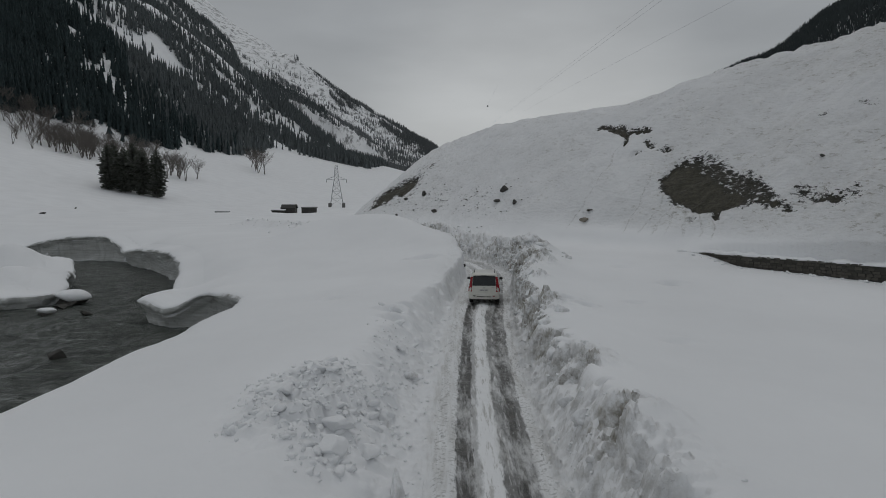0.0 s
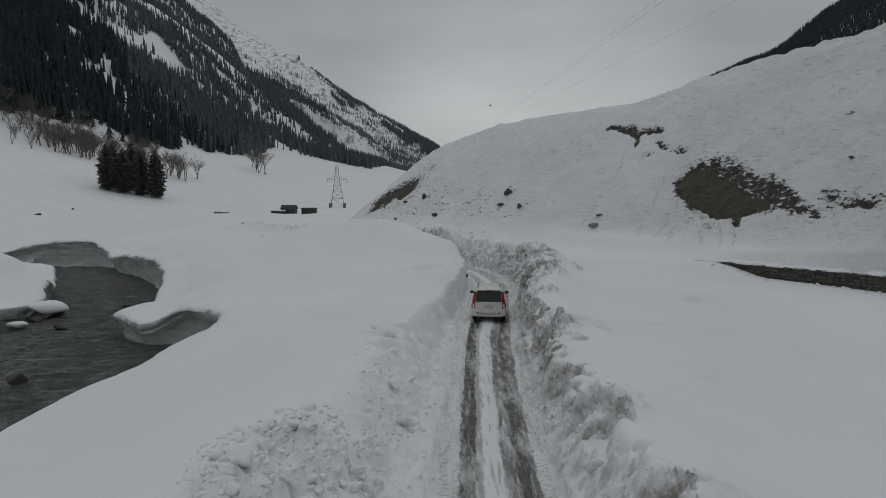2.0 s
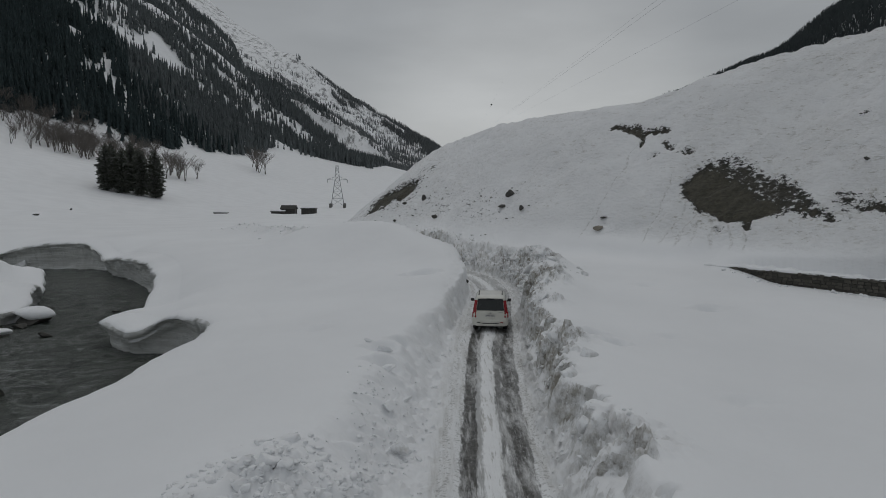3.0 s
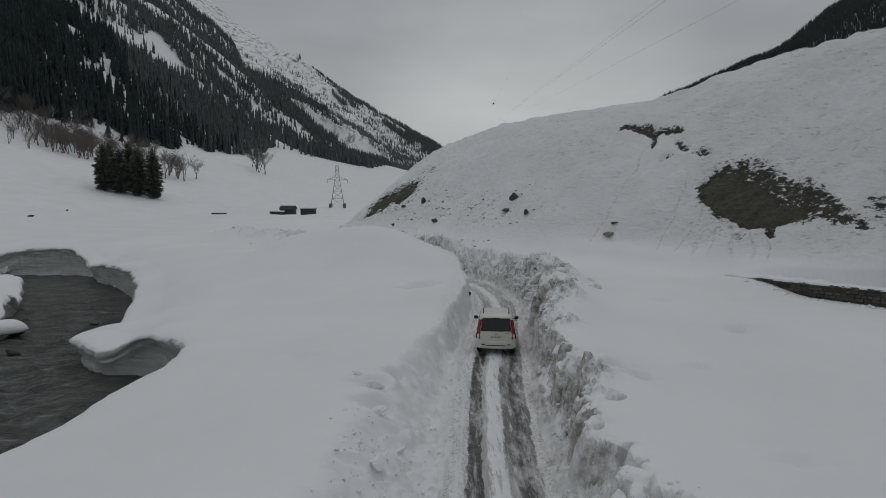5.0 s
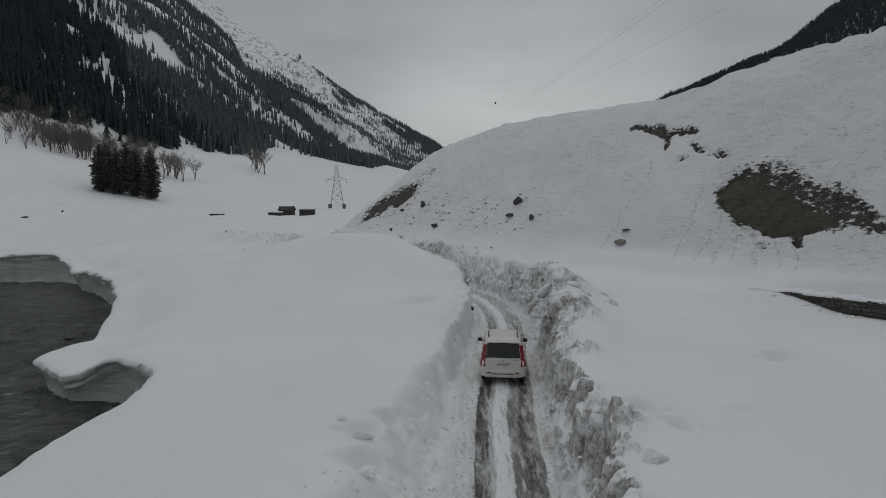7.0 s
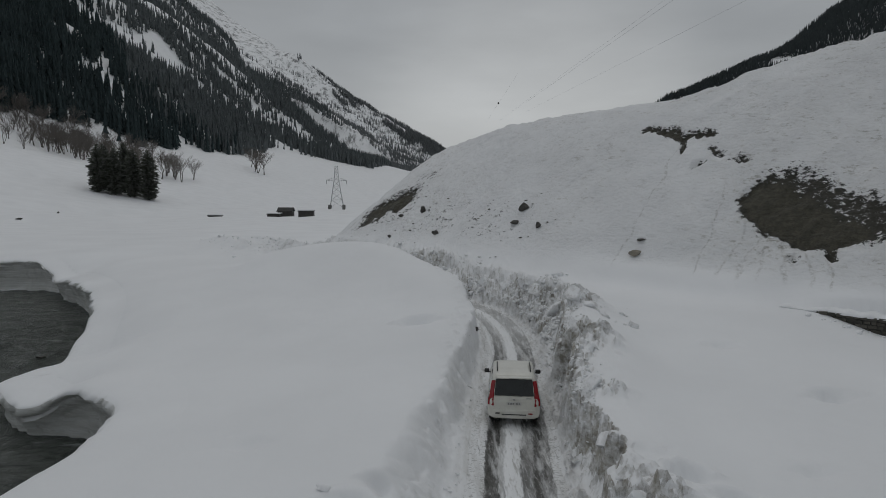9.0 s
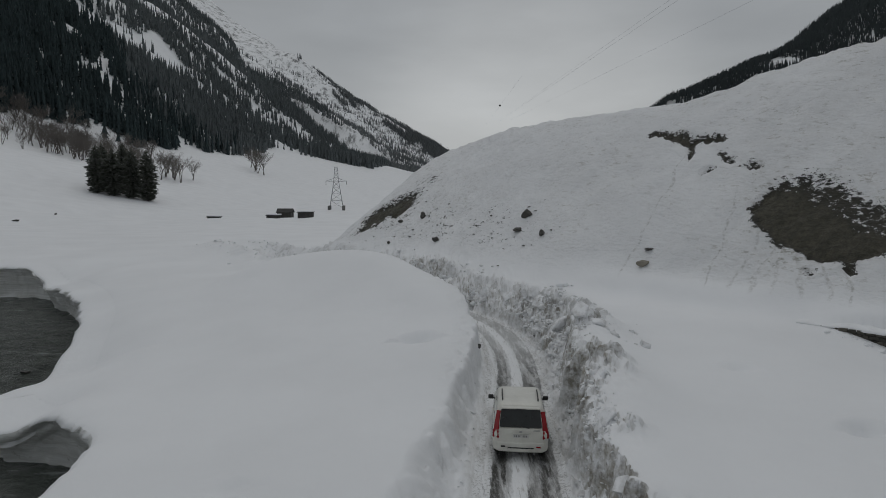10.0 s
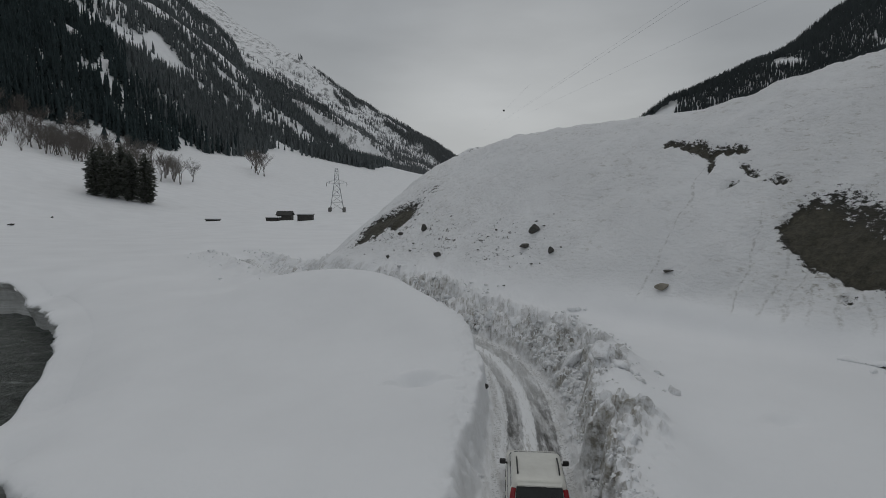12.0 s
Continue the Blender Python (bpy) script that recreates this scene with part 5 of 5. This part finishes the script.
# -- power line


def build_pylon():
    H, top, foot = 31.0, 0.9, 5.0
    ob = new("pylon")
    tagged(ob, "grey steel lattice power pylon standing in the snow", "pylon")

    def half(z):
        return foot + (1.7 - foot) * z / 21 if z < 21 else 1.7 + (top - 1.7) * (z - 21) / (H - 21)

    levels = [1.5, 7, 12, 16.5, 20.5, 23.5, 26.5, 29, 31]
    corners = ((-1, -1), (1, -1), (1, 1), (-1, 1))
    for cx, cy in corners:
        bm = bmesh.new()
        for a, b in zip(levels[:-1], levels[1:]):
            rod(bm, (cx * half(a), cy * half(a), a), (cx * half(b), cy * half(b), b), 0.15, 0.15)
        part("leg", bm, MAT_STEEL, ob)
        bm = box_bm(cx * foot, cy * foot, 1.2, 2.0, 2.0, 4.4, 0.12)
        part("footing", bm, MAT_CONCRETE, ob, "dark concrete footing block")
    for k in range(4):
        bm = bmesh.new()
        (ax, ay), (bx, by) = corners[k], corners[(k + 1) % 4]
        for a, b in zip(levels[:-1], levels[1:]):
            ha, hb = half(a), half(b)
            rod(bm, (ax * ha, ay * ha, a), (bx * hb, by * hb, b), 0.08)
            rod(bm, (bx * ha, by * ha, a), (ax * hb, ay * hb, b), 0.08)
            rod(bm, (ax * hb, ay * hb, b), (bx * hb, by * hb, b), 0.09)
        part("bracing", bm, MAT_STEEL, ob)
    for side in (-1, 1):
        bm = bmesh.new()
        tip = (side * 7.2, 0, 21.0)
        for y in (-1.4, 1.4):
            rod(bm, (side * 1.6, y, 20.5), tip, 0.14)
            rod(bm, (side * 1.4, y, 23.0), tip, 0.12)
        for t in (0.3, 0.6):
            x = side * (1.6 + 5.6 * t)
            rod(bm, (x, -1.4 * (1 - t), 20.6), (x, 1.4 * (1 - t), 20.6), 0.08)
            rod(bm, (x, 0, 20.6), (x, 0, 23.0 - 2 * t), 0.08)
        part("crossarm", bm, MAT_STEEL, ob)
        bm = bmesh.new()
        rod(bm, (side * 7.2, 0, 21.0), (side * 7.2, 0, 18.4), 0.14, 0.14, 6)
        for k in range(7):
            rod(bm, (side * 7.2, 0, 20.6 - k * 0.3), (side * 7.2, 0, 20.5 - k * 0.3), 0.26, 0.18, 8)
        part("insulator", bm, MAT_ROCK, ob, "dark string insulator")
    ob.matrix_basis = pose(-79.0, 446.9, height_at(-79.0, 446.9) - 0.6, 0, 0, 8)


MAT_CONCRETE = grain_material("stained_concrete", (0.10, 0.10, 0.095), (0.19, 0.185, 0.175), 1.2, 0.85, 0.3, 0.03)
MAT_WIRE = grain_material("cable_aluminium", (0.36, 0.37, 0.38), (0.46, 0.47, 0.48), 2.0, 0.5, 0.0, 0.01, 0.4)
build_pylon()


def cable(x, z, radius, group="overhead cables", slope=0.085, y0=-70, y1=900):
    bm = bmesh.new()
    prev = None
    for k in range(41):
        y = y0 + (y1 - y0) * k / 40
        p = Vector((x + 0.05 * y, y, z + slope * y))
        if prev is not None:
            rod(bm, prev, p, radius, radius, 5)
        prev = p
    ob = part("power_cable", bm, MAT_WIRE)
    return tagged(ob, "thin grey overhead power cable", "cable", group)


cable(29.0, 27.7, 0.022)
cable(27.6, 27.6, 0.017)
cable(40.2, 27.7, 0.020)
ball = part("marker_ball", lump_bm(0.14, 2.0, 0.0, 3), MAT_ROCK, None, "", True)
ball.location = (7.4, 101.0, 20.5)
tagged(ball, "small dark marker ball on an overhead wire", "marker")
cable(2.35, 11.9, 0.004, "marker wire", 0.085, 60, 700)

# -- huts half buried in snow


def hut(x, y, w, d, h, turn, label, roof_over=0.5, gable=0.0, bare_roof=False):
    ob = new("hut")
    tagged(ob, label, "hut", "huts on the valley floor")
    z = height_at(x, y)
    bm = bmesh.new()
    # four walls with thickness, each a slab
    for cx, cy, sx, sy in ((0, -d / 2, w, 0.35), (0, d / 2, w, 0.35), (-w / 2, 0, 0.35, d), (w / 2, 0, 0.35, d)):
        wall = box_bm(cx, cy, h / 2 - 0.4, sx, sy, h + 0.8)
        part("wall", wall, MAT_STONEWALL, ob)
    for k in (-0.25, 0.22):
        part("window", box_bm(k * w, -d / 2 - 0.18, h * 0.55, 0.9, 0.08, 0.7), MAT_DARK, ob, "small dark opening")
    roof = bmesh.new()
    prof = [(-d / 2 - roof_over, h), (-d / 2 - roof_over, h + 0.25), (0, h + 0.25 + gable), (d / 2 + roof_over, h + 0.25), (d / 2 + roof_over, h), (0, h + gable * 0.9)]
    rings = [[roof.verts.new((sx * (w / 2 + roof_over), py, pz)) for py, pz in prof] for sx in (-1, 1)]
    for k in range(6):
        roof.faces.new((rings[0][k], rings[0][(k + 1) % 6], rings[1][(k + 1) % 6], rings[1][k]))
    roof.faces.new(rings[0][::-1])
    roof.faces.new(rings[1])
    part("roof", roof, MAT_DARK, ob, "dark flat roof")
    if not bare_roof:
        cap = box_bm(0, 0.3, h + 0.48 + gable * 0.5, w + 0.9, d + 0.9, 0.5 + gable, 0.22)
        for v in cap.verts:
            v.co.z += 0.15 * noise.noise(v.co * 0.4)
        part("snow_cover", cap, MAT_SNOW, ob, "thick snow on the roof", True)
    ob.matrix_basis = pose(x, y, z, 0, 0, turn)


MAT_STONEWALL = grain_material("dark_stone_wall", (0.028, 0.027, 0.025), (0.075, 0.072, 0.066), 1.4, 0.85, 0.5, 0.05)
MAT_DARK = grain_material("weathered_dark_timber", (0.018, 0.018, 0.018), (0.05, 0.048, 0.045), 2.0, 0.75, 0.3, 0.02)
hut(-69.6, 312, 6.8, 5, 2.6, 4, "long low dark stone hut under deep snow")
hut(-86.2, 314, 5.6, 4, 1.5, -3, "low dark stone hut almost buried in snow")
hut(-83.5, 326, 7.0, 5, 2.6, 0, "dark hut with a bare dark sloping roof", 0.6, 1.9, True)
hut(-110.5, 300, 5.5, 3, 0.9, 6, "small ruined hut in deep snow")
hut(-54.5, 268, 7.0, 1.2, 0.35, -4, "low dark wall under snow")


# -- the car


def loft(rings, close=True):
    """A skin over rings of equal count; ends closed."""
    bm = bmesh.new()
    made = [[bm.verts.new(p) for p in ring] for ring in rings]
    n = len(made[0])
    for a, b in zip(made[:-1], made[1:]):
        for k in range(n):
            bm.faces.new((a[k], a[(k + 1) % n], b[(k + 1) % n], b[k]))
    if close:
        bm.faces.new(made[0][::-1])
        bm.faces.new(made[-1])
    bmesh.ops.recalc_face_normals(bm, faces=bm.faces[:])
    return bm


def rounded(hw, lo, hi, r, n=5):
    """Corner-rounded rectangle as (a, b) pairs; a within +-hw, b from lo to hi."""
    out = []
    for cx, cy, a0 in ((hw - r, hi - r, 0), (-hw + r, hi - r, 90), (-hw + r, lo + r, 180), (hw - r, lo + r, 270)):
        for k in range(n):
            t = radians(a0 + 90 * k / (n - 1))
            out.append((cx + r * math.cos(t), cy + r * math.sin(t)))
    return out


def car_paint():
    m = Mat("cream_white_paint")
    sep = m.node("ShaderNodeSeparateXYZ")
    m.link(m.obj, sep.inputs[0])
    n = m.noise(2.2, 5, 0.7)
    grime = m.math("MULTIPLY", m.rng(n, 0.38, 0.72), 0.30)
    col = m.mix(grime, (0.66, 0.655, 0.60), (0.36, 0.335, 0.29))
    f = m.noise(30, 2)
    m.b.inputs["Coat Weight"].default_value = 0.4
    return m.done(col, 0.34, m.bump(f, 0.05, 0.005), spec=0.5)


def glass_mat(name, c):
    m = Mat(name)
    n = m.noise(3.0, 4, 0.6)
    return m.done(m.mix(m.rng(n, 0.3, 0.7), c, tuple(x * 1.7 for x in c)), m.rng(n, 0.3, 0.7, 0.06, 0.2), None, 0.0, 0.5)


def build_car(x, y, z, turn):
    paint = car_paint()
    glass = glass_mat("tinted_window_glass", (0.010, 0.012, 0.012))
    red = glass_mat("red_lamp_lens", (0.20, 0.010, 0.014))
    clear = glass_mat("clear_lamp_lens", (0.42, 0.40, 0.38))
    black = grain_material("black_plastic", (0.014, 0.014, 0.014), (0.035, 0.034, 0.033), 14.0, 0.55, 0.2, 0.004)
    rubber = grain_material("wet_rubber", (0.010, 0.010, 0.010), (0.03, 0.029, 0.028), 18.0, 0.6, 0.4, 0.01)
    alloy = grain_material("dull_alloy", (0.30, 0.30, 0.30), (0.42, 0.42, 0.42), 9.0, 0.4, 0.1, 0.003, 0.8)
    white = grain_material("plate_white", (0.60, 0.60, 0.58), (0.48, 0.47, 0.45), 12.0, 0.5, 0.0)
    grey = grain_material("plate_bars", (0.14, 0.14, 0.14), (0.22, 0.22, 0.21), 12.0, 0.6, 0.0)
    car = new("car")
    tagged(car, "cream white people carrier with red tail lamps on icy road", "car")
    # lower body
    rings = []
    for yy, hw, lo, hi, r in ((-2.24, 0.78, 0.52, 0.98, 0.10), (-2.20, 0.86, 0.46, 1.06, 0.12), (-2.05, 0.90, 0.42, 1.12, 0.14), (-1.2, 0.92, 0.36, 1.13, 0.14), (0.2, 0.92, 0.36, 1.12, 0.14),
                              (1.0, 0.92, 0.38, 1.10, 0.14), (1.5, 0.91, 0.40, 1.07, 0.14), (1.95, 0.87, 0.42, 0.98, 0.14), (2.18, 0.78, 0.46, 0.88, 0.12), (2.26, 0.62, 0.52, 0.80, 0.10)):
        rings.append([(a, yy, b) for a, b in rounded(hw, lo, hi, r)])
    part("body", loft(rings), paint, car, "cream white body with road grime", True)
    # cabin and roof
    rings = []
    for zz, back, front, hw, r in ((1.06, -2.17, 1.20, 0.885, 0.16), (1.30, -2.13, 0.86, 0.865, 0.16), (1.55, -2.05, 0.50, 0.80, 0.17), (1.72, -1.98, 0.22, 0.745, 0.18), (1.80, -1.93, 0.05, 0.71, 0.20),
                                   (1.845, -1.80, -0.12, 0.63, 0.22), (1.855, -1.55, -0.35, 0.50, 0.24)):
        rings.append([(a, b, zz) for a, b in rounded(hw, back, front, r)])
    part("cabin", loft(rings), paint, car, "cream white cabin and roof", True)

    def panel(name, quad, thick, material, parent=car, label="", bevel=0.012):
        """A thin slab on a quad of corners, given anticlockwise from outside."""
        q = [Vector(p) for p in quad]
        nrm = (q[1] - q[0]).cross(q[3] - q[0]).normalized()
        bm = bmesh.new()
        lo = [bm.verts.new(p - nrm * 0.05) for p in q]
        hi = [bm.verts.new(p + nrm * thick) for p in q]
        for k in range(4):
            bm.faces.new((lo[k], lo[(k + 1) % 4], hi[(k + 1) % 4], hi[k]))
        bm.faces.new(hi)
        bm.faces.new(lo[::-1])
        bmesh.ops.bevel(bm, geom=bm.edges[:], offset=bevel, segments=2, affect="EDGES")
        return part(name, bm, material, parent, label)

    def back_y(zz):
        return float(np.interp(zz, [0.5, 0.98, 1.06, 1.30, 1.55, 1.72, 1.80], [-2.235, -2.235, -2.20, -2.13, -2.05, -1.98, -1.93]))

    # tailgate with its window
    gate = panel("tailgate", [(-0.70, back_y(0.70) - 0.01, 0.66), (0.70, back_y(0.70) - 0.01, 0.66), (0.71, -2.185, 1.14), (-0.71, -2.185, 1.14)], 0.030, paint, car, "cream white tailgate below the window", 0.02)
    panel("rear_window", [(-0.70, back_y(1.15) - 0.008, 1.16), (0.70, back_y(1.15) - 0.008, 1.16), (0.645, back_y(1.71) - 0.012, 1.71), (-0.645, back_y(1.71) - 0.012, 1.71)], 0.022, glass, car,
          "dark tinted rear window", 0.02)
    part("wiper", box_bm(0.06, -2.215, 1.20, 0.46, 0.02, 0.018, 0.0, None, Euler((0, radians(12), 0)).to_matrix()), black, car, "black rear wiper")
    part("spoiler", box_bm(0, -1.99, 1.765, 1.26, 0.20, 0.05, 0.02), paint, car)
    part("brake_lamp", box_bm(0, -2.095, 1.742, 0.36, 0.02, 0.025, 0.005), black, car, "thin dark high brake lamp")
    part("badge", box_bm(0.0, -2.262, 1.04, 0.09, 0.02, 0.05, 0.012), alloy, car, "small metal badge shape")
    part("name_bar", box_bm(0.52, -2.245, 1.085, 0.22, 0.015, 0.022, 0.004), alloy, car)
    part("gate_trim", box_bm(0, -2.262, 0.985, 0.62, 0.025, 0.03, 0.008), paint, car)
    plate = part("number_plate", box_bm(0, -2.268, 0.90, 0.52, 0.02, 0.115, 0.006), white, car, "pale number plate with dark bars")
    for k in range(8):
        if k != 4:
            part("bar", box_bm(-0.19 + k * 0.054, -2.2805, 0.90, 0.030, 0.006, 0.060), grey, plate)
    # lamps up the rear pillars
    for s in (-1, 1):
        q = [(s * 0.725, -2.200, 1.00), (s * 0.895, -2.10, 1.00), (s * 0.785, -1.985, 1.66), (s * 0.675, -2.035, 1.66)]
        if s < 0:
            q = [q[1], q[0], q[3], q[2]]
        panel("tail_lamp", q, 0.028, red, car, "tall red tail lamp up the rear pillar", 0.010)
        q = [(s * 0.715, -2.245, 0.80), (s * 0.915, -2.11, 0.80), (s * 0.905, -2.09, 1.05), (s * 0.715, -2.205, 1.05)]
        if s < 0:
            q = [q[1], q[0], q[3], q[2]]
        panel("lower_lamp", q, 0.040, red, car, "red lower tail lamp", 0.014)
        part("reversing_lamp", box_bm(s * 0.80, -2.205, 0.84, 0.10, 0.05, 0.07, 0.015), clear, car, "clear reversing lamp")
        part("reflector", box_bm(s * 0.58, -2.335, 0.565, 0.15, 0.02, 0.05, 0.01), red if s > 0 else black, car)
    # bumper
    rings = []
    for xx, back, lo, hi in ((-0.93, -1.90, 0.42, 0.68), (-0.88, -2.16, 0.38, 0.70), (-0.70, -2.30, 0.36, 0.70), (0, -2.33, 0.36, 0.70), (0.70, -2.30, 0.36, 0.70), (0.88, -2.16, 0.38, 0.70), (0.93, -1.90, 0.42, 0.68)):
        mid, hz = back + 0.14, (hi - lo) / 2
        rings.append([(xx, mid + a, (lo + hi) / 2 + b) for a, b in rounded(0.14, -hz, hz, 0.05)])
    bumper = part("rear_bumper", loft(rings), paint, car, "cream white rear bumper", True)
    part("bumper_slot", box_bm(0, -2.335, 0.52, 0.86, 0.02, 0.035, 0.008), black, bumper)
    part("underside", box_bm(0, 0, 0.36, 1.60, 4.0, 0.16, 0.03), black, car)
    part("exhaust", box_bm(0.45, -2.20, 0.31, 0.06, 0.2, 0.06, 0.02), alloy, car)
    # side windows and windscreen
    for s in (-1, 1):
        for name, y0, y1, y2, y3 in (("quarter_window", -1.90, -1.12, -1.14, -1.72), ("rear_side_window", -1.04, -0.14, -0.20, -1.04), ("front_side_window", -0.06, 0.86, 0.36, -0.12)):
            q = [(s * 0.888, y0, 1.16), (s * 0.888, y1, 1.16), (s * 0.775, y2, 1.62), (s * 0.775, y3, 1.62)]
            if s < 0:
                q = [q[1], q[0], q[3], q[2]]
            panel(name, q, 0.008, glass, car, "dark tinted side window", 0.01)
        mirror = part("door_mirror", box_bm(s * 1.02, 0.62, 1.20, 0.20, 0.12, 0.16, 0.04), black, car, "black door mirror")
        part("mirror_arm", box_bm(s * 0.92, 0.63, 1.15, 0.10, 0.06, 0.05, 0.015), black, mirror)
        rail = bmesh.new()
        pts = [(s * 0.60, -1.55, 1.845), (s * 0.60, -1.48, 1.90), (s * 0.61, -1.0, 1.915), (s * 0.61, -0.55, 1.90), (s * 0.61, -0.48, 1.84)]
        for a, b in zip(pts[:-1], pts[1:]):
            rod(rail, a, b, 0.024, 0.024, 6)
        part("roof_rail", rail, black, car, "dark roof rail")
        part("door_handle", box_bm(s * 0.93, -0.22, 1.02, 0.03, 0.16, 0.035, 0.01), paint, car)
        part("door_handle", box_bm(s * 0.93, -1.12, 1.02, 0.03, 0.16, 0.035, 0.01), paint, car)
        part("side_strip", box_bm(s * 0.925, -0.2, 0.72, 0.02, 2.3, 0.07, 0.008), black, car)
        part("headlamp", box_bm(s * 0.70, 2.12, 0.82, 0.30, 0.16, 0.16, 0.05), clear, car)
    panel("windscreen", [(0.76, 1.13, 1.12), (-0.76, 1.13, 1.12), (-0.66, 0.32, 1.68), (0.66, 0.32, 1.68)], 0.01, glass, car, "dark windscreen", 0.01)
    part("bonnet_edge", box_bm(0, 2.2, 0.66, 1.1, 0.1, 0.12, 0.03), black, car)
    # wheels
    for s in (-1, 1):
        for yy in (-1.38, 1.38):
            wheel = new("wheel")
            wheel.parent = car
            wheel.location = (s * 0.78, yy, 0.355)
            rings = []
            for a, r in ((-0.11, 0.22), (-0.115, 0.30), (-0.09, 0.345), (0.0, 0.355), (0.09, 0.345), (0.115, 0.30), (0.11, 0.22)):
                rings.append([(a, r * math.cos(6.2832 * k / 28), r * math.sin(6.2832 * k / 28)) for k in range(28)])
            part("tyre", loft(rings, False), rubber, wheel, "wet black tyre", True)
            rim = loft([[(s * a, r * math.cos(6.2832 * k / 24), r * math.sin(6.2832 * k / 24)) for k in range(24)] for a, r in ((-0.09, 0.225), (0.06, 0.225), (0.085, 0.20), (0.07, 0.07), (0.09, 0.05))])
            part("rim", rim, alloy, wheel, "dull alloy rim", True)
    car.matrix_basis = pose(x, y, z, 0, 0, turn)
    return car


build_car(2.62, 37.2, -0.035, -5.0)
